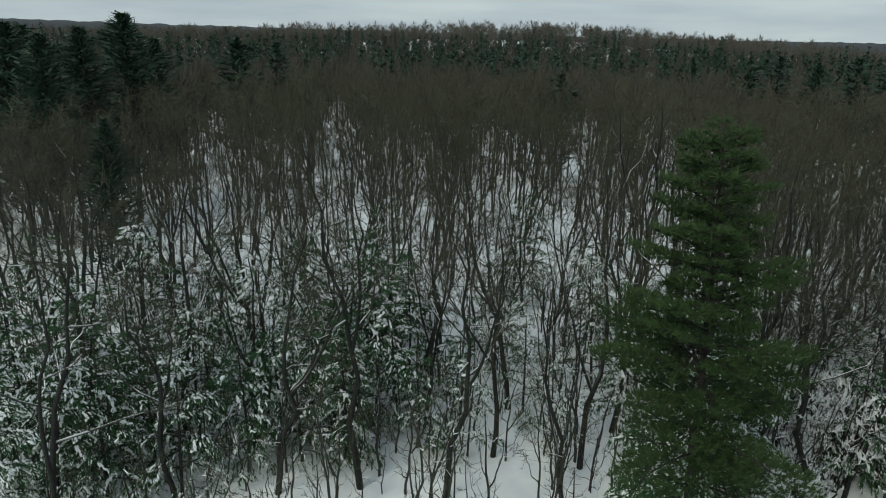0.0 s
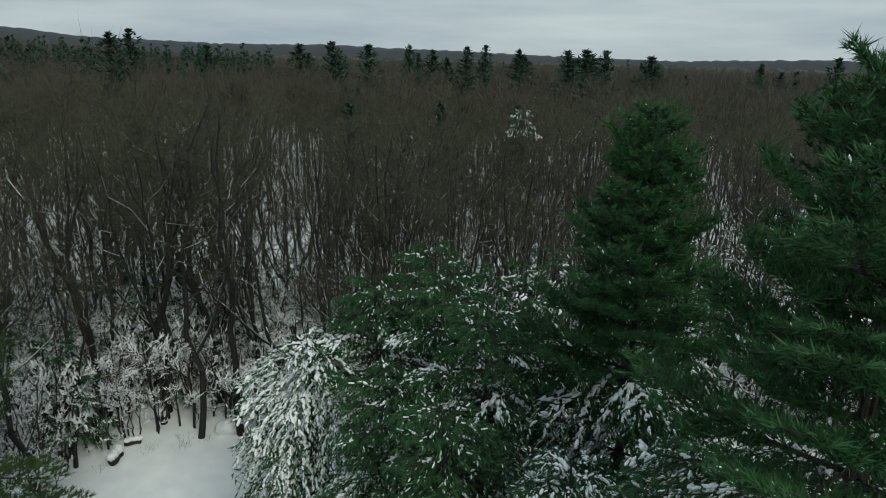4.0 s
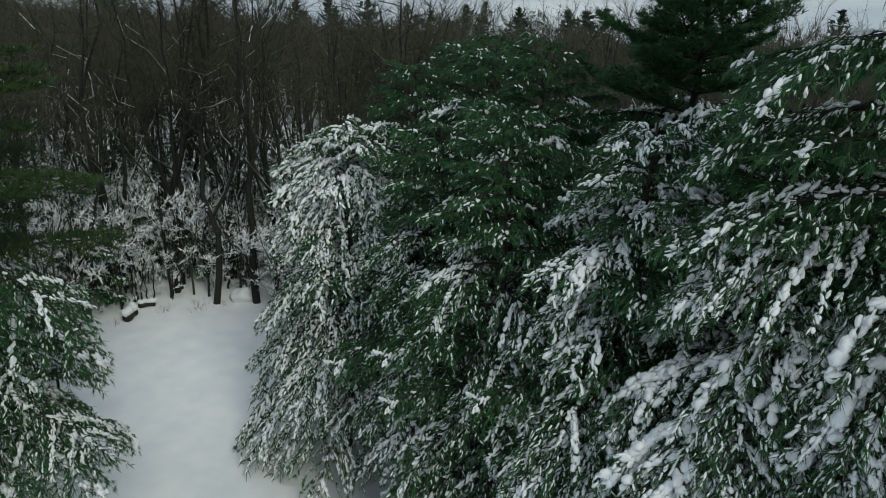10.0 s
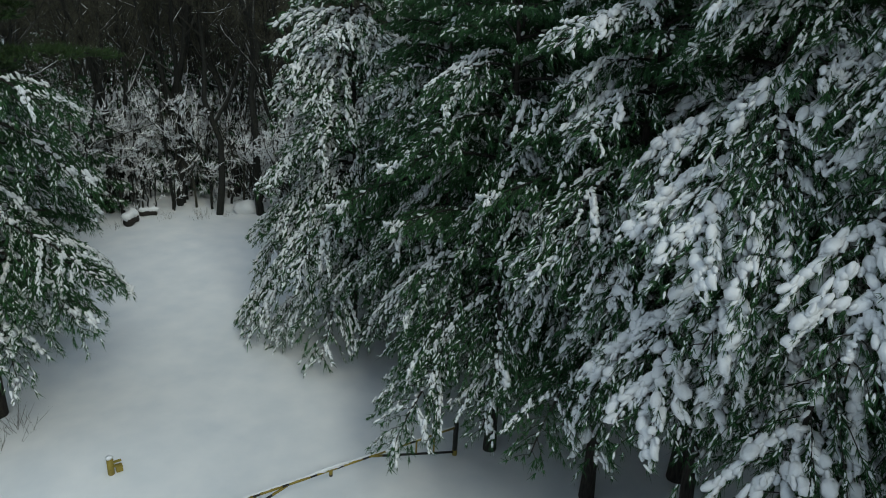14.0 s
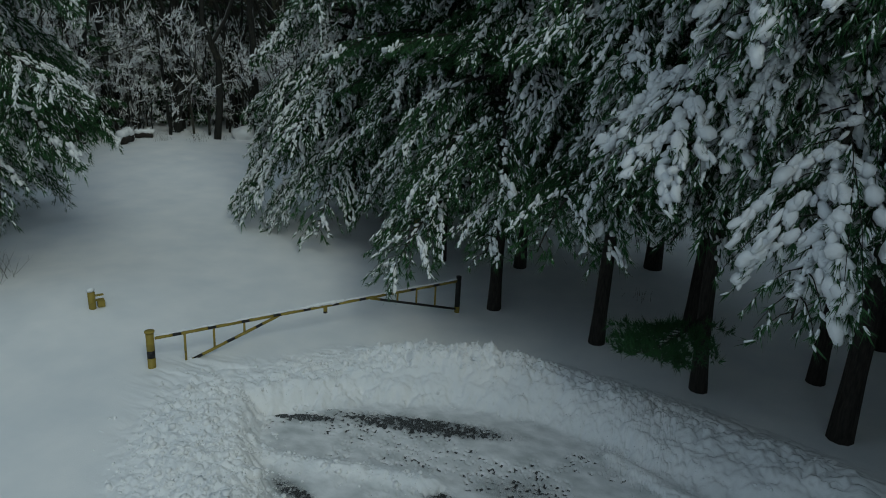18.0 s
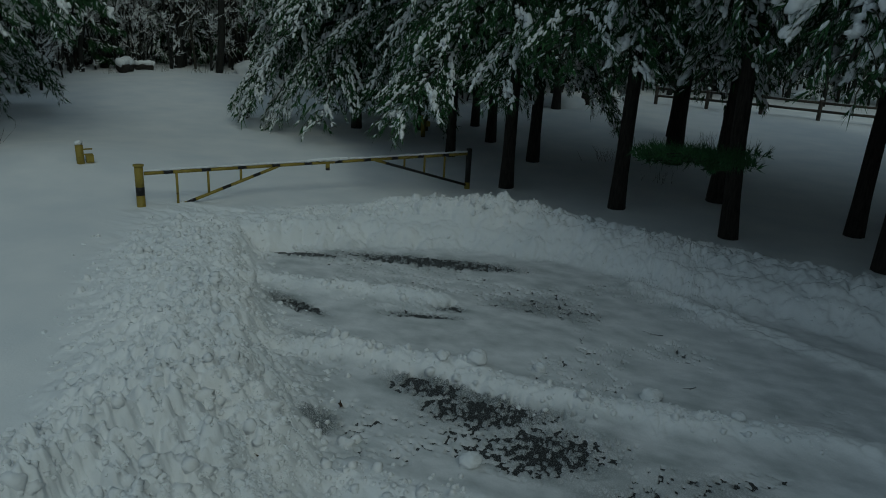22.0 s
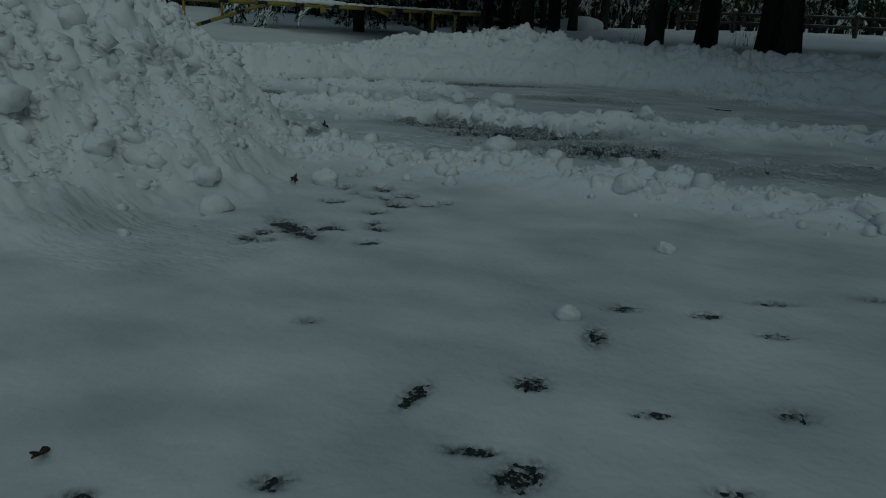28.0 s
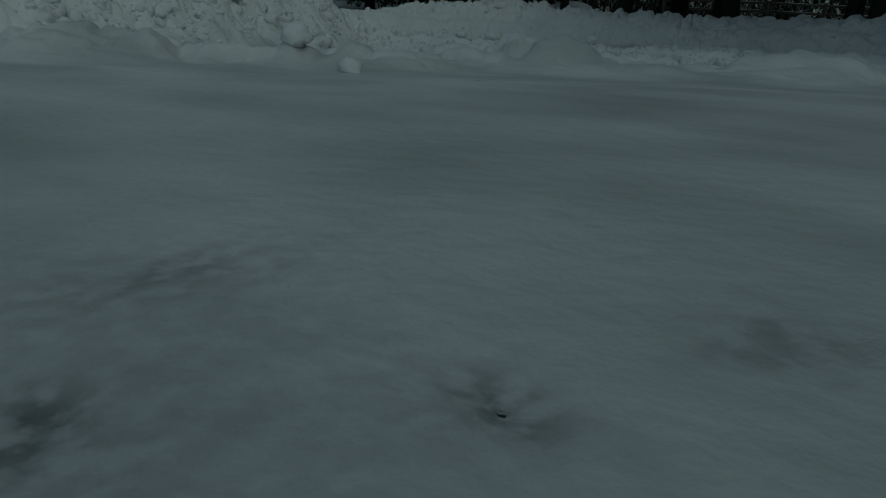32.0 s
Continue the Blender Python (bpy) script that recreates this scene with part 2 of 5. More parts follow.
# unit blob for snow on twigs: a rounded pillow
def blob_template(rings=3, sides=5):
    v = [(0, 0, 1)]
    for r in range(1, rings):
        a = np.pi * r / rings
        for s in range(sides):
            t = 2 * np.pi * s / sides + r * 1.9 / sides
            v.append((np.sin(a) * np.cos(t), np.sin(a) * np.sin(t), np.cos(a)))
    v.append((0, 0, -1))
    f = []
    for s in range(sides):
        f.append((0, 1 + s, 1 + (s + 1) % sides))
        for r in range(rings - 2):
            p, q = 1 + r * sides + s, 1 + r * sides + (s + 1) % sides
            f += [(p, p + sides, q + sides), (p, q + sides, q)]
        k = 1 + (rings - 2) * sides
        f.append((len(v) - 1, k + (s + 1) % sides, k + s))
    return np.array(v, float), np.array(f)


BLOB_V, BLOB_F = blob_template(4, 6)
LUMP_V, LUMP_F = blob_template(5, 8)


def blobs(soup, centre, axis, length, thick, m=0, lumpy=False):
    """Snow pillows, stretched along axis."""
    centre, axis = np.asarray(centre, float), np.asarray(axis, float)
    n = len(centre)
    if not n:
        return
    axis = axis / (np.linalg.norm(axis, axis=1)[:, None] + 1e-9)
    b = np.cross(axis, np.array([0.0, 0.0, 1.0]) + rng.normal(0, 0.05, (n, 3)))
    b /= np.linalg.norm(b, axis=1)[:, None] + 1e-9
    c = np.cross(b, axis)
    tv, tf = (BLOB_V, BLOB_F) if not lumpy else (LUMP_V, LUMP_F)
    k1, k2 = rng.normal(0, 1.4, (n, 3)), rng.normal(0, 2.4, (n, 3))
    s = 1 + 0.22 * np.sin(k1 @ tv.T + rng.uniform(0, 6, (n, 1))) + 0.14 * np.sin(k2 @ tv.T + rng.uniform(0, 6, (n, 1)))
    l = np.asarray(length)[:, None] * s
    w = np.asarray(thick)[:, None] * s
    v = (centre[:, None] + axis[:, None] * (tv[None, :, 2] * l)[..., None]
         + b[:, None] * (tv[None, :, 0] * w)[..., None] + c[:, None] * (tv[None, :, 1] * w * 0.8)[..., None])
    f = (tf[None] + (np.arange(n) * len(tv))[:, None, None]).reshape(-1, 3)
    soup.add(v.reshape(-1, 3), f, m)


# ---- the lie of the land ----
AHEAD = np.array([0.924, 0.383])
ASIDE = np.array([0.383, -0.924])
START = np.array([-2.8, 0.0])


def smooth(a, b, x):
    t = np.clip((x - a) / (b - a), 0, 1)
    return t * t * (3 - 2 * t)


def seg_dist(x, y, pts, heights=None):
    """Distance to a polyline, and the height carried along it."""
    best = np.full(x.shape, 1e9)
    val = np.zeros(x.shape)
    for i in range(len(pts) - 1):
        (ax, ay), (bx, by) = pts[i], pts[i + 1]
        dx, dy = bx - ax, by - ay
        t = np.clip(((x - ax) * dx + (y - ay) * dy) / (dx * dx + dy * dy), 0, 1)
        d = np.hypot(x - ax - t * dx, y - ay - t * dy)
        hit = d < best
        best = np.where(hit, d, best)
        if heights is not None:
            val = np.where(hit, heights[i] + t * (heights[i + 1] - heights[i]), val)
    return best, val


def inside(x, y, poly):
    c = np.zeros(x.shape, bool)
    for i in range(len(poly)):
        (ax, ay), (bx, by) = poly[i], poly[i - 1]
        if ay == by:
            continue
        c ^= ((ay > y) != (by > y)) & (x < (bx - ax) * (y - ay) / (by - ay) + ax)
    return c


_lattice = np.random.default_rng(3).random((256, 256))


def value_noise(x, y, scale, octaves=4, gain=0.5):
    total, amp, s, norm = np.zeros(np.shape(x)), 1.0, scale, 0.0
    for o in range(octaves):
        u, v = x * s + 17.3 * o, y * s + 9.1 * o
        iu, iv = np.floor(u).astype(int), np.floor(v).astype(int)
        fu, fv = u - iu, v - iv
        fu, fv = fu * fu * (3 - 2 * fu), fv * fv * (3 - 2 * fv)
        g = lambda a, b: _lattice[a % 256, b % 256]
        total += amp * ((g(iu, iv) * (1 - fu) + g(iu + 1, iv) * fu) * (1 - fv) + (g(iu, iv + 1) * (1 - fu) + g(iu + 1, iv + 1) * fu) * fv)
        norm += amp
        amp *= gain
        s *= 2.03
    return total / norm


def lumps(x, y, size, seed=0):
    """Rounded clods: one dome to a cell, of uneven size, at most 1 high."""
    r = np.random.default_rng(50 + seed)
    jx, jy, js = r.random((128, 128)), r.random((128, 128)), r.random((128, 128))
    iu, iv = np.floor(x / size).astype(int), np.floor(y / size).astype(int)
    best = np.zeros(np.shape(x))
    for du in (-1, 0, 1):
        for dv in (-1, 0, 1):
            a, b = (iu + du) % 128, (iv + dv) % 128
            cx, cy = (iu + du + jx[a, b]) * size, (iv + dv + jy[a, b]) * size
            rad = size * (0.35 + 0.5 * js[a, b])
            q = 1 - ((x - cx) ** 2 + (y - cy) ** 2) / rad ** 2
            best = np.maximum(best, np.sqrt(np.clip(q, 0, 1)) * (0.4 + 0.6 * js[a, b]))
    return best


PLOUGHED = [(7.3, 8.4), (4.5, 6.0), (2.5, 4.1), (1.8, 3.3), (0.8, 2.75), (0.1, 3.1), (-1.5, 3.6), (-5, 4.5), (-30, 8),
            (-40, -30), (-10, -40), (1.0, -16.0), (6.0, -7), (8.5, -2.4), (9.4, 0.95), (9.95, 2.4), (9.7, 4.2), (8.9, 6.5)]
BACK_BANK = [(6.8, 8.6), (8.1, 8.0), (9.4, 7.3), (10.1, 6.4), (10.5, 5.7), (10.9, 4.3), (10.9, 3.1), (10.5, 1.2), (10.1, -0.6), (9.4, -2.6), (7.0, -7.5), (2, -17)]
BACK_TOP = [0.0, 0.02, 0.07, 0.30, 0.42, 0.47, 0.34, 0.22, 0.22, 0.26, 0.30, 0.30]
LEFT_BANK = [(7.2, 9.3), (5.9, 8.4), (4.4, 7.0), (2.9, 5.5), (1.5, 4.3), (0.2, 4.1), (-2, 4.9), (-6, 6)]
LEFT_TOP = [0.02, 0.10, 0.22, 0.36, 0.60, 0.74, 0.62, 0.5]
ROW_A = [(6.0, 7.3), (6.3, 5.9), (6.65, 3.9)]
ROW_B = [(3.9, 5.2), (4.4, 4.4), (4.5, 3.5), (4.6, 2.5), (4.4, 1.5), (4.6, 0.0), (4.8, -1.6), (4.6, -6)]
ROW_C = [(1.5, 3.3), (1.9, 2.75), (1.95, 1.7), (1.8, 0.5), (1.6, -0.9), (1.4, -5)]
ROW_D = [(-3.9, 1.9), (-3.0, 0.85), (-2.55, 0.4), (-2.15, 0.05), (-2.0, -0.25), (-1.95, -0.9), (-1.8, -2.6)]
ROAD_EDGE = [(9.0, 1.0), (7.5, -1.6), (5.2, -6.6)]


def floor_level(x, y):
    """The ploughed tarmac, rising gently towards where the camera comes down."""
    u = (x - START[0]) * AHEAD[0] + (y - START[1]) * AHEAD[1]
    return np.interp(u, [-2.2, -0.6, 0.6, 2.2, 4.0, 8.0], [-0.015, -0.04, -0.09, -0.20, -0.27, -0.34])


def film(x, y):
    """How thick the packed snow lies on the tarmac."""
    u = (x - START[0]) * AHEAD[0] + (y - START[1]) * AHEAD[1]
    return np.interp(u, [2.5, 4.5, 6.5], [0.007, 0.020, 0.035])


def hills(x, y):
    d = np.hypot(x, y)
    az = np.degrees(np.arctan2(x, y))
    top = np.interp(az, [-60, -33, -15, 0, 10, 25, 35, 43, 50, 130], [4, 11, 20, 29, 31, 22, 12, 3, 0, 0])
    return top * smooth(260, 720, d)


def land(x, y):
    u = (x - START[0]) * AHEAD[0] + (y - START[1]) * AHEAD[1]
    v = -((x - START[0]) * ASIDE[0] + (y - START[1]) * ASIDE[1])
    z = 0.008 * np.clip(u - 16, 0, 28) + 0.36 * np.exp(-((x - 8.6) ** 2 + (y - 14.8) ** 2) / 7.0) + 0.045 * np.clip(v - 0.8, 0, 14) * smooth(2, 8, u) - 0.18 * np.exp(-((x - 14.6) ** 2 + (y - 5.8) ** 2) / 14.0) + 0.30 * smooth(27, 37, u) + 0.10 * (value_noise(x, y, 0.16, 3) - 0.5) * smooth(6, 20, u)
    z = z + 1.6 * (value_noise(x, y, 0.02, 2) - 0.5) * smooth(45, 90, np.hypot(x, y))
    return z + hills(x, y)


# bare tarmac: centre, half-length, half-width, turn in degrees, how bare
SCRAPES = [(7.63, 7.25, 0.75, 0.14, 109, 1.6), (8.45, 4.8, 1.6, 0.26, 103, 1.6), (5.48, 5.9, 0.65, 0.17, 78, 1.5), (6.5, 3.7, 0.35, 0.18, 100, 1.1),
           (6.05, 3.85, 0.6, 0.09, 107, 1.1), (4.15, 2.85, 0.55, 0.34, 100, 1.3), (3.95, 1.95, 0.85, 0.5, 110, 1.2), (3.35, 1.2, 0.75, 0.55, 120, 0.95),
           (2.62, 3.65, 0.3, 0.26, 90, 1.5), (0.36, 1.92, 0.22, 0.07, 60, 1.2), (2.9, 0.1, 1.1, 0.3, 100, 0.42), (3.4, -0.7, 0.8, 0.4, 100, 0.42),
           (7.2, 2.4, 1.2, 0.4, 100, 0.5), (-0.96, 0.47, 0.065, 0.045, -25, 1.25)]
TRODDEN = [(-0.92, 0.58, 0.05, 0.022, -70, 1.5), (-1.38, 0.59, 0.075, 0.028, -15, 1.15), (-1.17, 0.86, 0.045, 0.03, -60, 0.95), (-1.21, 0.71, 0.04, 0.025, -60, 1.1),
           (-1.2, 0.47, 0.05, 0.035, -70, 0.8), (-1.11, 0.4, 0.06, 0.03, -20, 0.65), (-1.02, 0.25, 0.05, 0.03, -70, 0.9), (-0.23, 0.48, 0.085, 0.04, 10, 0.95),
           (-0.58, 0.56, 0.05, 0.045, -60, 1), (-0.76, 0.78, 0.08, 0.03, 0, 0.95), (-1.57, 0.6, 0.06, 0.045, -67, 0.8), (-1.67, 0.77, 0.04, 0.022, -50, 1.1),
           (-1.5, 0.38, 0.05, 0.028, -67, 0.85), (-1.43, 0.48, 0.05, 0.022, -30, 0.75)]
TREAD_MARKS = [(0.03, 0.45, 0.06, 0.035, -60, 1), (0.3, 0.02, 0.09, 0.025, -70, 0.9), (0.01, 0.02, 0.06, 0.03, -67, 0.95), (-0.61, 0.28, 0.05, 0.022, -67, 0.9),
           (-0.47, -0.01, 0.055, 0.04, -60, 0.7), (-0.84, 0.11, 0.06, 0.02, -67, 0.65), (-1.41, 0.37, 0.03, 0.018, -60, 0.65), (-1.35, 1.13, 0.035, 0.022, -50, 1),
           (-1.52, 0.46, 0.045, 0.03, -20, 0.75), (-1.51, 0.79, 0.02, 0.014, -60, 0.9), (0.09, 0.21, 0.06, 0.04, -60, 0.8), (0.12, 1.9, 0.09, 0.03, -40, 0.9),
           (-0.5, 1.25, 0.05, 0.03, -60, 0.6), (0.5, -0.3, 0.08, 0.03, -67, 0.8)]
# the last four also put the drone's shade into the snow colour
SMUDGES = [(0, -0.5, 0.07, 0.04, -67, 0.8), (-2.99, -0.27, 0.04, 0.016, -67, 0.9), (-3.15, -0.14, 0.025, 0.01, -67, 0.8), (-2.74, -0.27, 0.02, 0.01, -67, 0.8),
           (-3.05, -0.03, 0.03, 0.01, -67, 0.7), (-2.85, 0.25, 0.04, 0.012, -67, 0.9), (-4.63, -0.9, 0.03, 0.02, -60, 0.5), (-4.73, -0.76, 0.03, 0.02, -30, 0.5),
           (-4.52, -1, 0.05, 0.03, -50, 0.4), (-4.58, -0.7, 0.08, 0.03, -20, 0.3)]
BOOT_MARKS = [(1.20, 2.17, 1), (1.26, 1.96, 1.3), (1.17, 1.78, 1.1), (0.89, 2.05, 1), (1.09, 2.04, 0.6), (1.07, 1.94, 0.6), (0.97, 1.73, 1.1), (1.04, 1.59, 0.8), (0.79, 1.75, 0.9), (0.43, 1.79, 1), (0.44, 1.72, 0.6), (0.52, 1.59, 0.9), (0.61, 1.66, 0.7), (0.30, 1.51, 0.8), (0.24, 1.99, 0.9), (0.13, 1.98, 0.8), (1.49, 2.26, 0.9), (1.59, 2.19, 0.6), (1.12, 1.53, 0.7), (1.07, 1.84, 0.8)]
PATCHES = SCRAPES + TRODDEN + TREAD_MARKS + SMUDGES + [(x, y, 0.075 * k, 0.05 * k, 40 * i % 180, 1.15) for i, (x, y, k) in enumerate(BOOT_MARKS)]


def worn(x, y):
    """Where feet, wheels and the blade have worn the snow thin over the tarmac, and the smudges that carry the drone's
    shade.
    """
    wear = np.zeros(x.shape)
    for cx, cy, a, b, turn, depth in PATCHES:
        c, s = math.cos(radians(turn)), math.sin(radians(turn))
        u, v = (x - cx) * c + (y - cy) * s, -(x - cx) * s + (y - cy) * c
        wear = np.maximum(wear, depth * np.exp(-((u / a) ** 2 + (v / b) ** 2)))
    return wear


def snow_surface(x, y):
    z = land(x, y)
    near = (np.abs(x) < 60) & (np.abs(y) < 60)
    xs, ys = x[near], y[near]
    edge, _ = seg_dist(xs, ys, PLOUGHED + PLOUGHED[:1])
    sd = np.where(inside(xs, ys, PLOUGHED), -edge, edge) + 0.5 * (value_noise(xs, ys, 1.2, 4, 0.6) - 0.5)
    bare = smooth(0.26, -0.34, sd)
    floor = floor_level(xs, ys)
    base = z[near] * (1 - bare) + floor * bare
    # rounded undisturbed blanket
    base = base + (0.05 * (value_noise(xs, ys, 0.5, 3) - 0.5)) * (1 - bare)
    rows = np.zeros(xs.shape)
    rough = np.zeros(xs.shape)
    for pts, tops, w in ((BACK_BANK, BACK_TOP, 0.75), (LEFT_BANK, LEFT_TOP, 1.05)):
        d, h = seg_dist(xs, ys, pts, tops)
        d2 = d + 0.25 * w * (value_noise(xs, ys, 1.4, 3) - 0.5)
        k = 0.45 * smooth(1.25 * w, 0.15 * w, d2) + 0.55 * np.clip((1.5 * w - d2) / (1.35 * w), 0, 1)
        rows = np.maximum(rows, h * k)
        rough = np.maximum(rough, smooth(1.7 * w, 0.4 * w, d) * (0.5 + 1.9 * h))
    for pts, h, w in ((ROW_A, 0.12, 0.3), (ROW_B, 0.13, 0.27), (ROW_C, 0.10, 0.36), (ROAD_EDGE, 0.07, 0.25), (ROW_D, 0.05, 0.2)):
        d, _ = seg_dist(xs, ys, pts)
        d = d + 0.3 * (value_noise(xs, ys, 1.1, 3) - 0.5)
        k = np.exp(-(d / w) ** 2)
        rows = np.maximum(rows, h * k * (0.6 + 0.8 * value_noise(xs, ys, 0.9, 2)))
        rough = np.maximum(rough, (0.6 if pts is ROW_D else 0.5) * k)
    rough = np.maximum(rough, 0.8 * np.exp(-(sd / 0.3) ** 2))
    wx = xs + 0.14 * (value_noise(xs, ys, 5.0, 3) - 0.5)
    wy = ys + 0.14 * (value_noise(xs + 31, ys, 5.0, 3) - 0.5)
    clods = 0.09 * lumps(wx, wy, 0.36, 1) + 0.08 * lumps(wx, wy, 0.2, 2) + 0.05 * lumps(wx, wy, 0.11, 3) + 0.14 * (value_noise(xs, ys, 4.5, 4, 0.7) - 0.5) + 0.09 * np.abs(value_noise(xs + 9, ys, 8.0, 3, 0.7) - 0.5) - 0.08
    z[near] = base + rows + rough * clods * (0.65 + 0.9 * value_noise(xs, ys, 0.8, 2))
    z[near] += 0.035 * np.exp(-(((xs + 2.08) / 0.2) ** 2 + ((ys + 0.22) / 0.2) ** 2)) * (0.8 + 0.4 * value_noise(xs, ys, 6.0, 3))
    wear = worn(xs, ys)
    speck = np.clip((value_noise(xs, ys, 17.0, 2, 0.9) - 0.5) * 2.3 + 0.5, 0, 1)
    u = (xs - START[0]) * AHEAD[0] + (ys - START[1]) * AHEAD[1]
    grain = np.clip((value_noise(xs, ys, 75.0, 2, 0.9) - 0.5) * 2.6 + 0.5, 0, 1)
    speck = speck + (grain - speck) * smooth(6.0, 4.0, u) * 0.85
    crumbs = value_noise(xs, ys, 0.9, 3)
    thin = wear * (0.25 + 1.3 * speck) + 0.8 * smooth(0.76, 0.96, speck) * smooth(0.45, 0.6, crumbs) * smooth(2.2, 3.6, u) * smooth(-3.0, -1.0, ys)
    z[near] -= np.interp(u, [2.8, 5.0], [2.4, 4.6]) * film(xs, ys) * np.clip(thin - np.interp(u, [2.8, 4.5], [0.22, 0.33]), 0, 1) * smooth(-0.05, -0.3, sd) * np.clip(1 - 2.2 * rows / 0.2, 0, 1)
    z[near] += 0.5 * film(xs, ys) * (value_noise(xs, ys, 2.6, 4) - 0.5) * bare
    return z


def grid_line(stretches, reach=3500, grow=1.17):
    """Even steps along the given stretches, then ever wider ones out to the horizon."""
    inner = np.concatenate([np.arange(a, b, step) for a, b, step in stretches])
    out = []
    for start, sign, d in ((inner[0], -1, stretches[0][2]), (inner[-1], 1, stretches[-1][2])):
        p, row = start, []
        while abs(p - start) < reach:
            d *= grow
            p += sign * d
            row.append(p)
        out.append(row)
    return np.concatenate([out[0][::-1], inner, out[1]])


def grid_mesh(name, xs, ys, fn, mats):
    gx, gy = np.meshgrid(xs, ys, indexing="ij")
    v = np.stack([gx, gy, fn(gx.ravel(), gy.ravel()).reshape(gx.shape)], -1).reshape(-1, 3)
    n = len(ys)
    i, j = np.meshgrid(np.arange(len(xs) - 1), np.arange(n - 1), indexing="ij")
    p = (i * n + j).ravel()
    return mesh_of(name, v, np.stack([p, p + n, p + n + 1, p + 1], -1), mats)


def packed(x, y):
    edge, _ = seg_dist(x, y, PLOUGHED + PLOUGHED[:1])
    k = smooth(0.0, 0.5, np.where(inside(x, y, PLOUGHED), edge, 0))
    for pts, w in ((ROW_A, 0.35), (ROW_B, 0.32), (ROW_C, 0.45), (ROAD_EDGE, 0.25), (BACK_BANK, 0.9), (LEFT_BANK, 1.1)):
        d, _ = seg_dist(x, y, pts)
        k = k * smooth(0.4 * w, 1.1 * w, d + 0.3 * (value_noise(x, y, 1.1, 3) - 0.5))
    # mottled dark patch for the drone's own shade, put into the snow colour
    drone_shade = 0.5 * np.exp(-(((x + 4.75) / 0.55) ** 2 + ((y + 0.85) / 0.5) ** 2)) * value_noise(x, y, 2.6, 3)
    return np.clip(k * (0.72 + 0.5 * (value_noise(x, y, 0.6, 3) - 0.3) + drone_shade) + 1.0 * k * worn(x, y), 0, 1.6)


GRID_X = grid_line([(-5.2, -3.8, 0.03), (-3.8, -1.75, 0.016), (-1.75, 0.2, 0.0062), (0.2, 1.2, 0.020), (1.2, 6.4, 0.023), (6.4, 11.8, 0.032)])
GRID_Y = grid_line([(-2.6, -0.6, 0.034), (-0.6, -0.1, 0.020), (-0.1, 1.2, 0.0062), (1.2, 2.4, 0.020), (2.4, 7.2, 0.024), (7.2, 9.2, 0.034)])
ground_mesh = grid_mesh("ground", GRID_X, GRID_Y, snow_surface, [SNOW])
gco = np.empty(len(ground_mesh.vertices) * 3, np.float32)
ground_mesh.vertices.foreach_get("co", gco)
gco = gco.reshape(-1, 3).astype(float)
ground_mesh.attributes.new("packed", "FLOAT", "POINT").data.foreach_set("value", packed(gco[:, 0], gco[:, 1]).astype(np.float32))
ground = tagged(new("ground", ground_mesh),
                "deep fresh snow blanket, ploughed into rough banks and clods", "snow ground", kind="structure")
road = tagged(new("road", grid_mesh("road", np.arange(-8, 10.6, 0.4), np.arange(-16, 9, 0.4), lambda x, y: floor_level(x, y) - film(x, y), [ASPHALT])),
              "dark wet tarmac showing through thin ploughed snow", "road", kind="structure")


def on_land(x, y):
    return float(land(np.array([float(x)]), np.array([float(y)]))[0])


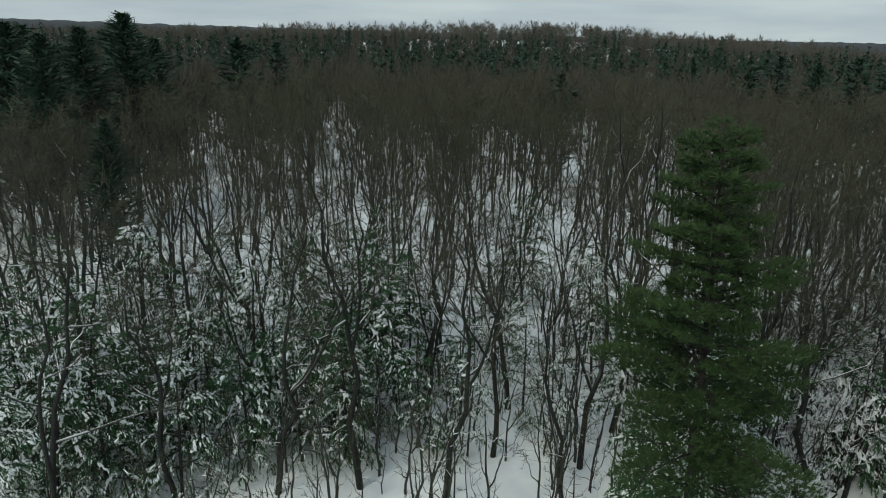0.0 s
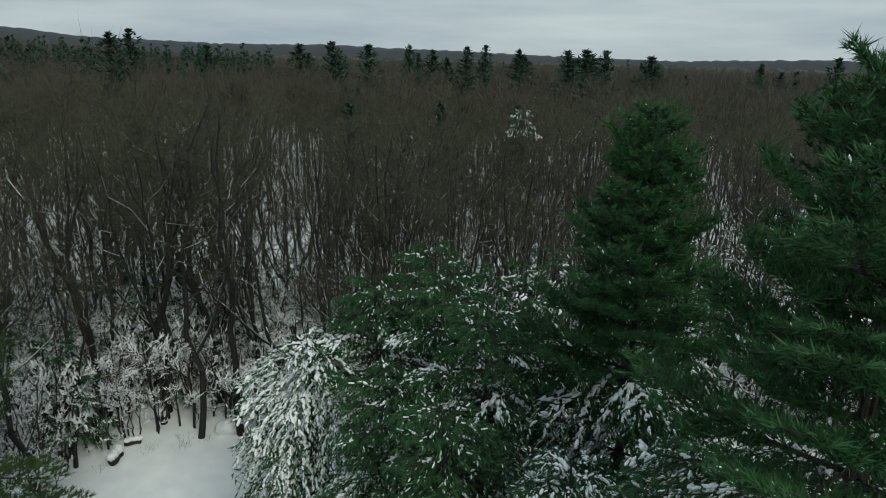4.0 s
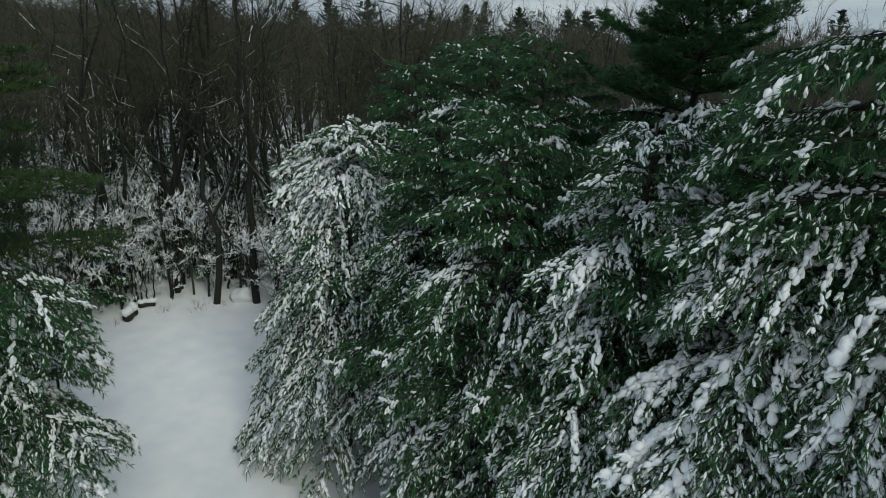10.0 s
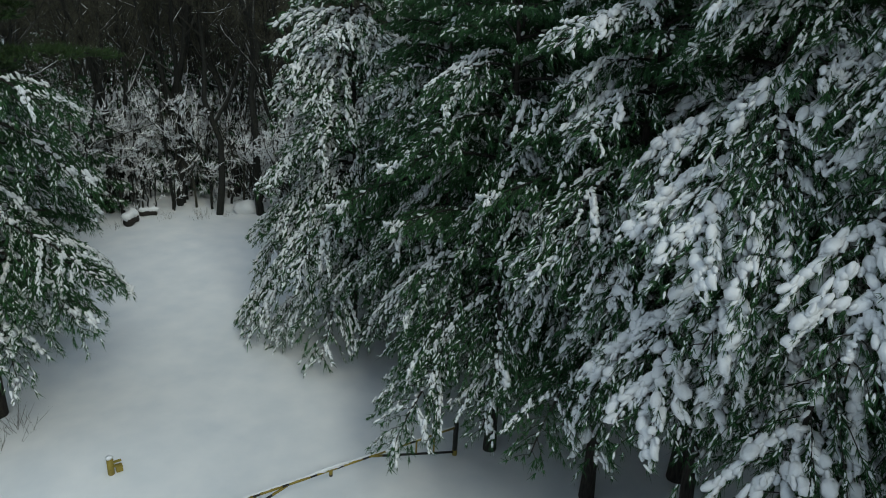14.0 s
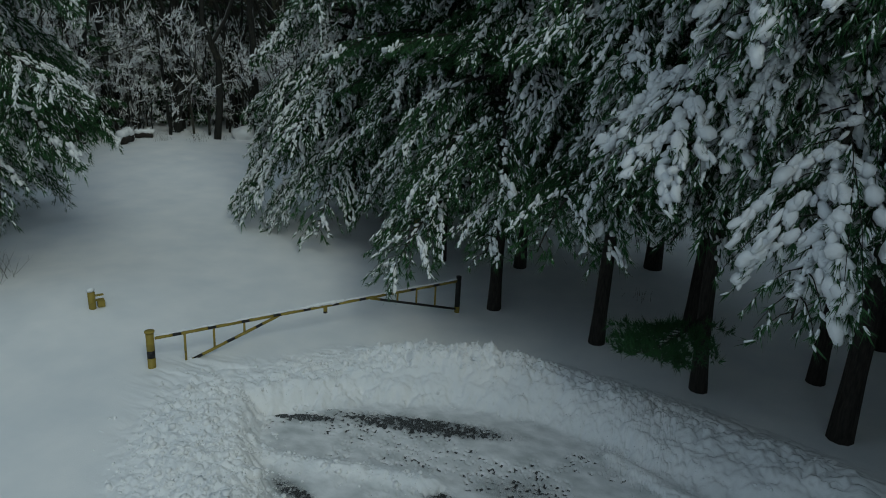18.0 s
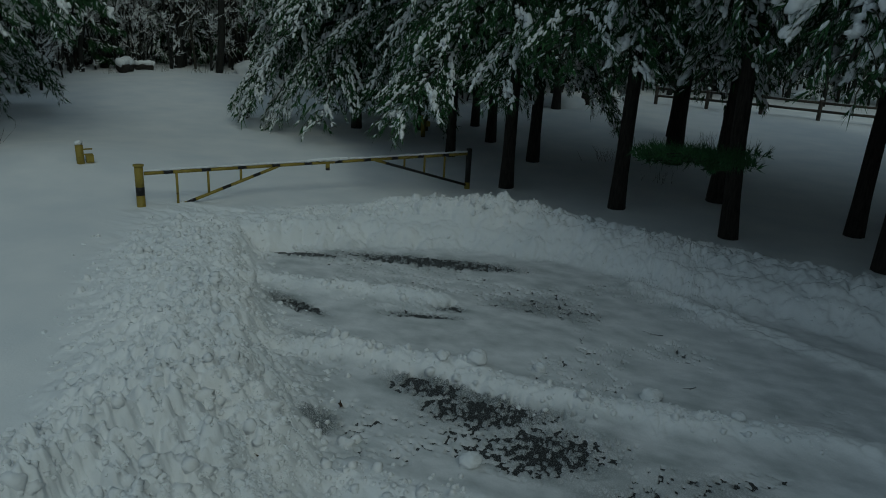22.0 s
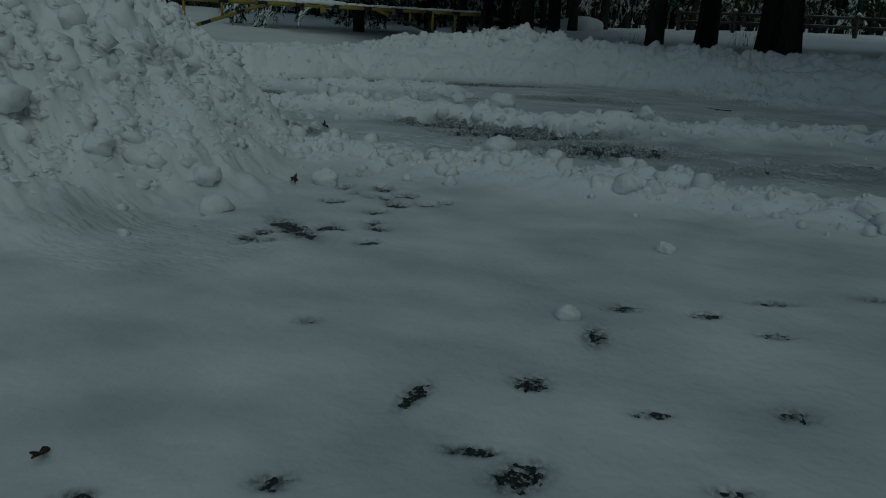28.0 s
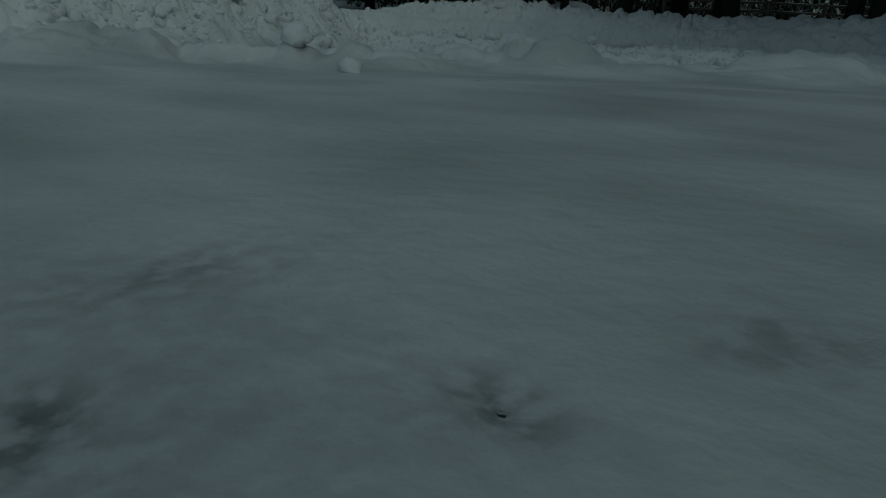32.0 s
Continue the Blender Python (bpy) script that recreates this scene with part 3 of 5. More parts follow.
# ---- pines ----
def bough_mesh(length, droop, load, detail, needles, spread_by=0.55, rise=0.2, mass=1.0, joined=False, hung=True):
    """One bough along +x: stem, side twigs, needle tassels that hang (or stand, on an unladen bough); and the snow that lies on it, finger by finger."""
    stem, snow = Soup(), Soup()
    n = 7
    s = np.linspace(0, 1, n)
    z = length * (rise * s - droop * s ** 2)
    y = length * 0.05 * np.sin(s * 3 + rng.uniform(0, 6))
    pts = np.stack([s * length * (1 - 0.25 * abs(droop) * s), y, z], 1)
    tube(stem, pts, 0.011 * length * (1.15 - s) + 0.006, 4, 0)
    base, way, laid, grown = [], [], [], []
    count = int(length / 0.14 * detail) + 2
    fine = detail >= 0.9
    for k in range(count):
        t = 0.12 + 0.88 * (k + rng.random()) / count
        o = np.array([np.interp(t, s, pts[:, c]) for c in range(3)])
        side = (-1) ** k * rng.uniform(0.45, 1.2)
        reach = length * spread_by * (0.30 + 0.55 * np.sin(np.pi * min(1, t * 1.02))) * (1.1 - 0.75 * t) * rng.uniform(0.65, 1.1) + 0.22
        q = np.linspace(0, 1, 4)
        d = np.array([math.cos(side), math.sin(side), 0.08])
        tw = o + q[:, None] * reach * d + np.stack([0 * q, 0 * q, -reach * (0.12 + 0.25 * load + droop * 0.7) * q ** 2], 1)
        tube(stem, tw, 0.009 * (1.2 - q) + 0.002, 3, 0)
        tufts = max(2, int(reach / 0.095 * detail))
        heavy = hung and rng.random() < load * 0.38
        for j in range(tufts):
            u = min(1, 0.1 + 0.9 * (j + 0.6 + 0.4 * rng.random()) / tufts)
            b = np.array([np.interp(u, q, tw[:, c]) for c in range(3)])
            if hung:
                w = d * rng.uniform(0.15, 0.6) + np.array([rng.normal(0, 0.28), rng.normal(0, 0.28), -rng.uniform(0.45, 1.0)])
            else:
                w = d * rng.uniform(0.3, 0.8) + np.array([rng.normal(0, 0.35), rng.normal(0, 0.35), rng.uniform(-0.1, 0.7)])
            base.append(b + rng.normal(0, 0.025, 3))
            way.append(w / np.linalg.norm(w))
            laid.append((0.92 if heavy else 0.85 * load if hung else load) > rng.random())
            grown.append(rng.uniform(0.85, 1.45) if heavy else rng.uniform(0.5, 0.95))
        if heavy:
            n2 = max(3, int(reach / 0.062 * detail))
            u = np.clip(np.linspace(0.15, 1.0, n2) + rng.normal(0, 0.05, n2), 0.1, 1.0)
            wide = mass ** 0.4 * rng.uniform(0.7, 1.25) * np.interp(u, [0, 0.5, 1], [0.6, 1.1, 0.85])
            o2 = np.stack([np.interp(u, q, tw[:, c]) for c in range(3)], 1) + rng.normal(0, 0.035 * mass, (n2, 3)) + np.array([0, 0, 0.03 * mass])
            down = np.stack([rng.normal(0, 0.3, n2), rng.normal(0, 0.3, n2), -rng.uniform(0.1, 0.8, n2)], 1)
            blobs(snow, o2, np.tile((tw[-1] - tw[1]) / reach, (n2, 1)) + down, rng.uniform(0.065, 0.115, n2) * wide, rng.uniform(0.034, 0.062, n2) * wide)
            if mass > 1:
                n3 = max(2, int(reach / 0.13))
                u = np.clip(np.linspace(0.1, 0.95, n3) + rng.normal(0, 0.06, n3), 0.05, 1.0)
                o3 = np.stack([np.interp(u, q, tw[:, c]) for c in range(3)], 1) + rng.normal(0, 0.04, (n3, 3)) + np.array([0, 0, 0.05])
                blobs(snow, o3, np.tile((tw[-1] - tw[0]) / reach, (n3, 1)) + rng.normal(0, 0.3, (n3, 3)), rng.uniform(0.10, 0.17, n3) * mass * 0.75, rng.uniform(0.075, 0.12, n3) * mass * 0.75, lumpy=True)
    for k in range(int(6 * detail) + 2):
        t = 0.72 + 0.28 * rng.random()
        base.append(np.array([np.interp(t, s, pts[:, c]) for c in range(3)]))
        w = np.array([0.8, rng.normal(0, 0.5), -0.15 - 0.8 * load])
        way.append(w / np.linalg.norm(w))
        laid.append(rng.random() < load)
        grown.append(rng.uniform(0.8, 1.4))
    base, way, laid, grown = np.array(base), np.array(way), np.array(laid), np.array(grown)
    size = rng.uniform(0.15, 0.27, len(base)) * (0.85 if fine and not hung else 1.0 if fine else 1.2 if detail > 0.6 else 1.6)
    blades = 12 if fine else 9
    bb = np.repeat(base, blades, 0)
    axis = np.repeat(way * size[:, None], blades, 0)
    ww = axis * rng.uniform(0.55, 1.0, (len(bb), 1)) + rng.normal(0, 1, bb.shape) * np.repeat(size, blades)[:, None] * (0.24 if hung else 0.34)
    spikes(stem, bb + axis * rng.uniform(0.0, 0.35, (len(bb), 1)), ww, np.full(len(bb), 0.026 if fine else 0.042), 1)
    if load > 0:
        c = base + way * (size * 0.42)[:, None] + np.array([0, 0, 0.02])
        blobs(snow, c[laid], way[laid] + rng.normal(0, 0.12, (int(laid.sum()), 3)), (size * 0.37 * grown ** 0.6)[laid], (size * 0.13 * grown)[laid])
    if load > 0.1 and not joined:
        t = rng.uniform(0.25, 1.0, int(length * 7 * load))
        o = np.stack([np.interp(t, s, pts[:, c]) for c in range(3)], 1) + rng.normal(0, 0.03, (len(t), 3)) + np.array([0, 0, 0.05])
        blobs(snow, o, np.tile(np.array([[1.0, 0.1, -0.25]]), (len(t), 1)) + rng.normal(0, 0.3, (len(t), 3)), rng.uniform(0.06, 0.11, len(t)) * mass, rng.uniform(0.035, 0.06, len(t)) * mass)
    if joined and snow.n:
        stem.add(np.concatenate(snow.v), np.concatenate(snow.f), 2)
        return stem.mesh("bough", [BOUGH_BARK, needles, SNOW_LOAD], False), None
    return stem.mesh("bough", [BOUGH_BARK, needles], False), (snow.mesh("snow_load", [SNOW_LOAD]) if snow.n else None)


def bough_set(sizes, droop, load, detail, needles, **kw):
    return [(L, *bough_mesh(L, droop * rng.uniform(0.8, 1.2), load * rng.uniform(0.8, 1.2), detail, needles, **kw)) for L in sizes]


SIZES = [1.2, 1.8, 2.5, 3.2, 4.0, 5.0]
HEAVY = bough_set(SIZES + SIZES, 0.70, 0.92, 1.0, NEEDLES)
LADEN = bough_set(SIZES + SIZES, 0.58, 0.62, 1.0, NEEDLES)
MASSIVE = bough_set(SIZES, 0.80, 1.25, 0.9, NEEDLES, mass=1.3)
HEAVY_M = bough_set(SIZES, 0.80, 0.95, 0.75, NEEDLES)
LADEN_M = bough_set(SIZES, 0.55, 0.66, 0.75, NEEDLES)
WEEPING = bough_set(SIZES, 0.72, 1.6, 0.75, NEEDLES)
DUSTED = bough_set(SIZES, 0.45, 0.22, 0.9, NEEDLES)
GREEN = bough_set(SIZES, 0.40, 0.07, 0.9, NEEDLES)
LIGHT = bough_set([1.0, 1.6, 2.3, 3.0, 3.8, 4.6], -0.20, 0.03, 1.2, NEEDLES, spread_by=0.62, rise=-0.07, hung=False)
OLIVE = bough_set([1.0, 1.8, 2.6, 3.5, 4.5, 5.4], 0.14, 0.008, 1.05, NEEDLES_OLIVE, spread_by=0.6, rise=0.1, hung=False)
COARSE = bough_set([0.9, 1.5, 2.2, 3.0], 0.25, 0.22, 0.45, NEEDLES, joined=True)
FROSTED = bough_set([1.2, 2.0, 2.8, 3.6], 0.45, 0.75, 0.5, NEEDLES, joined=True)
SPECKLED = bough_set([0.9, 1.5, 2.2, 3.0], 0.3, 0.42, 0.65, NEEDLES, joined=True)


def pine(x, y, height, foot, reach, thick, kits, every=0.36, lean=(0, 0), label="", group="", low_reach=None, name="pine_tree", slope=(0, 0), power=0.75, uneven=0.7, whorl=1):
    """A white pine: trunk, and boughs in loose whorls from foot to tip. kits: rows of (up to this share of the height, bough sets to draw from)."""
    root = tagged(new(name), label, "pine tree", group)
    root.matrix_world = pose(x, y, on_land(x, y))
    t = np.linspace(0, 1, 14)
    bend = np.stack([lean[0] * t ** 2 + 0.12 * np.sin(t * 5), lean[1] * t ** 2 + 0.12 * np.cos(t * 4) - 0.12, t * (height + 0.4) - 0.4], 1)
    bend[:, :2] += (np.clip(bend[:, 2], 0, None) * np.exp(-np.clip(bend[:, 2], 0, None) / 7))[:, None] * np.array(slope)
    s = Soup()
    tube(s, bend, thick / 2 * (1.0 - 0.93 * t) * np.where(t < 0.03, 1.25, 1.0) + 0.01, 9, 0)
    part("trunk", s.mesh("pine_trunk", [PINE_BARK]), root)
    z, k = foot, 0
    while z < height - 0.2:
        f = (z - foot) / (height - foot)
        profile = reach * (1 - f) ** power * (0.75 + 0.25 * min(1, f * 6 + 0.3)) + 0.4
        if low_reach and f < 0.35:
            profile = max(profile, low_reach * (1 - f))
        L = profile * rng.uniform(uneven, 1.12)
        sets = next(q for top, q in kits if z <= top * height)
        kit = sets[rng.integers(len(sets))]
        near = sorted(kit, key=lambda b: abs(b[0] - L))[:2]
        size, me, load = near[rng.integers(2) if near[0][0] == near[1][0] else 0]
        turn = k * 137.5 + rng.uniform(-25, 25)
        tip = -4 + 36 * f ** 1.5 + rng.uniform(-6, 6)
        at = [float(np.interp(z / height, t, bend[:, c])) for c in range(2)]
        m = pose(at[0], at[1], z, 0, -tip, turn) @ Matrix.Scale(L / size, 4)
        b = part("bough", me, root, m=m)
        if load:
            part("snow_load", load, b, "clumped white snow")["kind"] = "stuff"
        k += 1
        if k % whorl == 0:
            z += whorl * every * rng.uniform(0.6, 1.4) * (1.0 - 0.55 * f) * (0.7 if f < 0.15 else 1.0)
    return root


# the row beside the gate, heavy with snow
ROW = "row of snow-laden pines"
LADEN_LABEL = "snow-laden white pine with drooping boughs"
MIXED = ((0.9, (HEAVY, LADEN, DUSTED, HEAVY)), (1, (LADEN,)))
GREENER = ((0.55, (LADEN, HEAVY, DUSTED)), (0.75, (LADEN, LADEN, DUSTED)), (1, (DUSTED,)))
WHITE_M = ((0.9, (WEEPING, WEEPING, HEAVY_M)), (1, (HEAVY_M, LADEN_M)))
GREEN_M = ((0.66, (LADEN_M, LADEN_M, HEAVY_M)), (0.84, (DUSTED, LADEN_M)), (1, (GREEN, DUSTED)))
SNOWIEST = ((0.72, (MASSIVE, HEAVY, LADEN)), (0.85, (LADEN, DUSTED)), (1, (DUSTED, GREEN)))
for x, y, h, foot, reach, thick, lean, low, kits, every in (
        (14.7, 5.4, 15.5, 3.7, 4.4, 0.36, (0, 0.3), 4.6, GREENER, 0.21), (18.3, 5.7, 17.0, 5.4, 4.4, 0.38, (0, 0), None, GREEN_M, 0.24), (15.4, 0.0, 15.0, 5.6, 4.0, 0.46, (0.6, -0.9), None, MIXED, 0.24),
        (13.65, -2.87, 15.0, 5.6, 4.2, 0.36, (0.2, -0.4), None, SNOWIEST, 0.24), (20.7, 8.0, 17.0, 4.8, 4.6, 0.36, (0, 0), None, GREEN_M, 0.24),
        (21.4, 11.1, 16.0, 4.2, 4.6, 0.40, (0, 0.2), None, GREEN_M, 0.24), (19.6, 13.0, 13.8, 2.8, 5.1, 0.36, (0, 0.2), 5.1, WHITE_M, 0.20), (17.6, 8.3, 14.5, 3.7, 4.4, 0.30, (-0.2, 0.3), 4.9, GREENER, 0.22), (23.8, 9.8, 17.0, 4.6, 4.6, 0.34, (0, 0), None, GREEN_M, 0.26),
        (13.55, 2.2, 15.5, 4.5, 4.3, 0.37, (-0.3, -0.3), None, MIXED, 0.22)):
    pine(x, y, h, foot, reach, thick, kits, every, lean, LADEN_LABEL, ROW, low, power=0.55)
TALL = ((0.5, (HEAVY_M, LADEN_M, DUSTED)), (0.66, (LADEN_M, LIGHT, GREEN)), (1, (LIGHT,)))
pine(20.2, 1.55, 23.1, 5.2, 5.3, 0.52, TALL, 0.15, (-2.0, -0.2), "tall dark green pine with snow on its lower boughs", ROW, power=0.75, uneven=0.6, whorl=5)
bough_tree = pine(12.0, -0.4, 16.0, 5.9, 4.4, 0.35, SNOWIEST, 0.24, (0.1, -0.5), LADEN_LABEL, ROW, slope=(-0.05, 0.12), power=0.55)
part("bough", LIGHT[5][1], bough_tree, "low dark green bough without snow", pose(-0.1, 0, 1.9, 0, 4, 161) @ Matrix.Diagonal((0.75, 0.62, 1.1, 1)))
pine(11.2, -3.1, 24.0, 6.2, 5.7, 0.42, ((0.6, (MASSIVE, HEAVY, HEAVY)), (0.72, (LADEN, DUSTED)), (1, (LIGHT,))), 0.21, (0.4, 0.2), "tall dark green pine with heavy snow low down", ROW, power=0.5, whorl=4)
# those farther right stand out of view, added to shade the ground
for x, y, h in ((16.5, -4.6, 16), (9.3, -6.4, 17), (14.0, -7.0, 18), (10.8, -11, 18), (20.0, -7.6, 18), (26.0, -9.5, 19), (22.5, -12.5, 18), (17.0, -12.0, 18)):
    pine(x, y, h, 6.2 if y > -5 else 3.2, 4.3, 0.4, GREEN_M, 0.36, (0, 0), LADEN_LABEL, ROW)
# two unseen rows, added to shade the right side of the road
for k in range(7):
    pine(5.5 - 2.0 * k, -9.2 - 3.2 * k, 19 + (k * 7) % 4, 4.0, 4.2, 0.42, ((1, (FROSTED,)),), 0.7, (0, 0), LADEN_LABEL, ROW)
    if k < 5:
        pine(12.5 - 1.7 * k, -14.5 - 3.3 * k, 20, 4.0, 4.2, 0.42, ((1, (COARSE,)),), 0.7, (0, 0), LADEN_LABEL, ROW)
# five unseen pines on the ploughed ground, added only to block sun and sky
for x, y, h in ((3.6, -7.6, 15), (0.4, -9.2, 15), (-3.2, -10.8, 16), (-7.5, -11.5, 14), (-11, -15, 16)):
    pine(x, y, h, 1.5, 4.2, 0.34, ((1, (FROSTED,)),), 0.32, (0, 0), LADEN_LABEL, ROW)
# the olive pine on the other side of the opening
pine(8.8, 18.9, 21.8, 4.2, 5.3, 0.5, ((0.44, (LADEN, HEAVY, DUSTED)), (0.52, (DUSTED, OLIVE)), (1, (OLIVE,))), 0.19, (-0.5, 0.1), "broad olive-green pine with little snow", "pines beside the opening", uneven=0.45, power=0.7)
pine(11.9, 23.5, 13.5, 2.0, 3.1, 0.3, ((0.8, (LADEN, HEAVY)), (1, (DUSTED,))), 0.24, (0, 0), "smaller pine dusted with snow", "pines beside the opening", power=0.6)
for x, y, h, th in ((26.5, 2.1, 19, 0.55), (30.5, 8.1, 14.5, 0.42), (33.0, 7.2, 14.5, 0.42), (31.5, 9.8, 13.5, 0.3)):
    pine(x, y, h, 5.0, 3.8, th, ((0.5, (FROSTED,)), (1, (COARSE,))), 0.42, (0.2, -0.3), "pine with bare lower trunk behind the row", "pines behind the row")


# ---- bare hardwoods ----
def bare_tree_meshes(height, limbs, subs, twigs, sides, twig_mat, bark=None, width=0.03, fork=0.4):
    """A crooked hardwood, often forked low: stems, limbs, branches and twigs."""
    trunk, crown = Soup(), Soup()
    t = np.linspace(0, 1, 9)
    r0 = height * (0.0088 if sides > 3 else 0.0070) + 0.025
    stems = []
    kink = rng.normal(0, 0.018 * height, (9, 2))
    kink[:2] *= 0.2
    axis = np.concatenate([np.cumsum(kink, 0), (t * height * 0.9)[:, None] - 0.3], 1)
    axis[:, :2] -= axis[0, :2]
    stems.append((axis, r0 * (1 - 0.85 * t) + 0.012, fork))
    for i in range(1 + int(rng.random() < 0.5) if sides > 3 or height > 12 else 1):
        f0, a = rng.uniform(0.24, 0.52), rng.uniform(0, 6.28)
        o = np.array([np.interp(f0, t, axis[:, c]) for c in range(3)])
        away = height * rng.uniform(0.10, 0.22)
        k = np.cumsum(rng.normal(0, 0.012 * height, (9, 2)), 0) * t[:, None]
        side = np.stack([away * math.cos(a) * t ** 0.75, away * math.sin(a) * t ** 0.75, t * (height * rng.uniform(0.72, 0.88) - o[2])], 1)
        side[:, :2] += k
        stems.append((o + side, r0 * (1 - f0 * 0.75) * 0.72 * (1 - 0.85 * t) + 0.01, 0.35))
    for pts, radii, _ in stems:
        tube(trunk, pts, radii, sides, 0)
    tb, tw = [], []
    for i in range(limbs):
        axis, radii, low = stems[i % len(stems)]
        f = low + (0.97 - low) * (i + rng.random()) / limbs
        o = np.array([np.interp(f, t, axis[:, c]) for c in range(3)])
        a = i * 2.4 + rng.uniform(-0.6, 0.6)
        L = height * (0.30 - 0.17 * (f - low)) * rng.uniform(0.55, 1.15)
        rise = rng.uniform(0.1, 1.5)
        d = np.array([math.cos(a), math.sin(a), rise])
        d /= np.linalg.norm(d)
        q = np.linspace(0, 1, 6)
        wander = np.cumsum(rng.normal(0, 0.075 * L, (6, 3)), 0)
        wander -= wander[0]
        limb = o + q[:, None] * L * d + wander + np.stack([0 * q, 0 * q, 0.16 * L * q ** 2], 1)
        thick = np.interp(f, t, radii) * 0.42 * (1.04 - q) ** 1.2 + 0.007
        tube(crown, limb[:4], thick[:4], 3 if sides < 6 else 6, 0 if f < 0.8 else 2)
        tube(crown, limb[3:], thick[3:], 3, 2)
        for j in range(subs):
            g = 0.2 + 0.8 * (j + rng.random()) / subs
            p = np.array([np.interp(g, q, limb[:, c]) for c in range(3)])
            e = d + rng.normal(0, 0.6, 3) + np.array([0, 0, 0.35])
            e /= np.linalg.norm(e)
            M = L * 0.5 * rng.uniform(0.6, 1.2) * (1.15 - 0.4 * g)
            sub = p + np.array([0, 0.35, 0.7, 1.0])[:, None] * M * e + np.cumsum(rng.normal(0, 0.06 * M, (4, 3)) * np.array([[0], [1], [1], [1]]), 0)
            tube(crown, sub, np.array([0.020, 0.014, 0.009, 0.004]) * (height / 16), 3, 2)
            k = rng.random(twigs)
            b = np.stack([np.interp(k, [0, 0.35, 0.7, 1], sub[:, c]) for c in range(3)], 1)
            tb.append(b)
            w = e * 0.6 + rng.normal(0, 0.6, (twigs, 3)) + np.array([0, 0, 0.3])
            tw.append(w * (M * 0.45 * rng.uniform(0.4, 1.2, (twigs, 1))))
    tb, tw = np.concatenate(tb), np.concatenate(tw)
    spikes(crown, tb, tw, np.full(len(tb), width), 1)
    return trunk.mesh("hardwood_trunk", [BARK]), crown.mesh("hardwood_crown", [bark or BARK, twig_mat, FAR_LIMB], False)


def far_tree_meshes(height, spikes_count, width, reach):
    """A hardwood seen from far off: a stem and an upswept brush of twigs."""
    trunk, crown = Soup(), Soup()
    tube(trunk, [(0, 0, -0.5), (0, 0, height * 0.75)], [0.2, 0.07], 3, 0)
    a, f = rng.uniform(0, 6.28, spikes_count), rng.random(spikes_count)
    r = reach * np.sqrt(rng.random(spikes_count)) * np.sin(np.pi * (0.15 + 0.75 * f))
    b = np.stack([r * 0.5 * np.cos(a), r * 0.5 * np.sin(a), height * (0.42 + 0.42 * f)], 1)
    w = np.stack([r * 0.7 * np.cos(a), r * 0.7 * np.sin(a), height * rng.uniform(0.06, 0.2, spikes_count)], 1) + rng.normal(0, 0.5, (spikes_count, 3))
    spikes(crown, b, w, np.full(spikes_count, width), 0)
    return trunk.mesh("far_trunk", [FAR_TWIG]), crown.mesh("far_crown", [FAR_TWIG], False)


NEAR_KIT = [bare_tree_meshes(h, 15, 6, 20, 6, TWIG, LIMB, 0.016, fork=f) for h, f in ((17, 0.40), (18, 0.46), (16, 0.36), (19, 0.5), (15, 0.38), (18, 0.43), (17, 0.52), (14, 0.4))]
MID_KIT = [bare_tree_meshes(h, 9, 4, 36, 3, TWIG, FAR_LIMB, width=0.030, fork=f) for h, f in ((18, 0.36), (17, 0.4), (19, 0.4), (16, 0.33))]
FAR_KIT = [far_tree_meshes(h, 150, 0.17, 4.4) for h in (18, 17, 19)]
HILL_KIT = [far_tree_meshes(h, 60, 0.42, 5.2) for h in (17, 19)]
SAPLING_KIT = [bare_tree_meshes(h, 6, 3, 10, 3, TWIG, LIMB, 0.024, 0.15) for h in (5.5, 7.0, 8.5)]
SHRUB_KIT = [bare_tree_meshes(h, 9, 4, 12, 3, SNOW_LOAD, BARK, 0.05, 0.08) for h in (3.2, 4.2, 5.5)]


def bare_tree(kit, x, y, scale, turn, label, group, name="bare_tree", category="bare tree"):
    trunk, crown = kit
    root = tagged(new(name), label, category, group)
    root.matrix_world = pose(x, y, on_land(x, y), rng.normal(0, 4), rng.normal(0, 4), turn) @ Matrix.Scale(scale, 4)
    part("trunk", trunk, root)
    part("crown", crown, root)
    return root


# what is kept clear of hardwoods: the ploughed place, the opening and the pine row
OPENING = [(-30, -40), (-30, 14), (-6, 20), (5, 20), (14, 24), (20.5, 29.5), (24.5, 31.2), (27.2, 30.2), (28.9, 27), (29.8, 25), (27, 21), (25, 14), (36, 11), (42, 6), (42, -40)]


def is_open(x, y):
    return bool(inside(np.array([x]), np.array([y]), OPENING)[0])


wood = np.random.default_rng(21)
taken = {}


def free(x, y, gap):
    c = (int(x // 4), int(y // 4))
    for i in (-1, 0, 1):
        for j in (-1, 0, 1):
            for p in taken.get((c[0] + i, c[1] + j), ()):
                if (p[0] - x) ** 2 + (p[1] - y) ** 2 < gap * gap:
                    return False
    taken.setdefault(c, []).append((x, y))
    return True


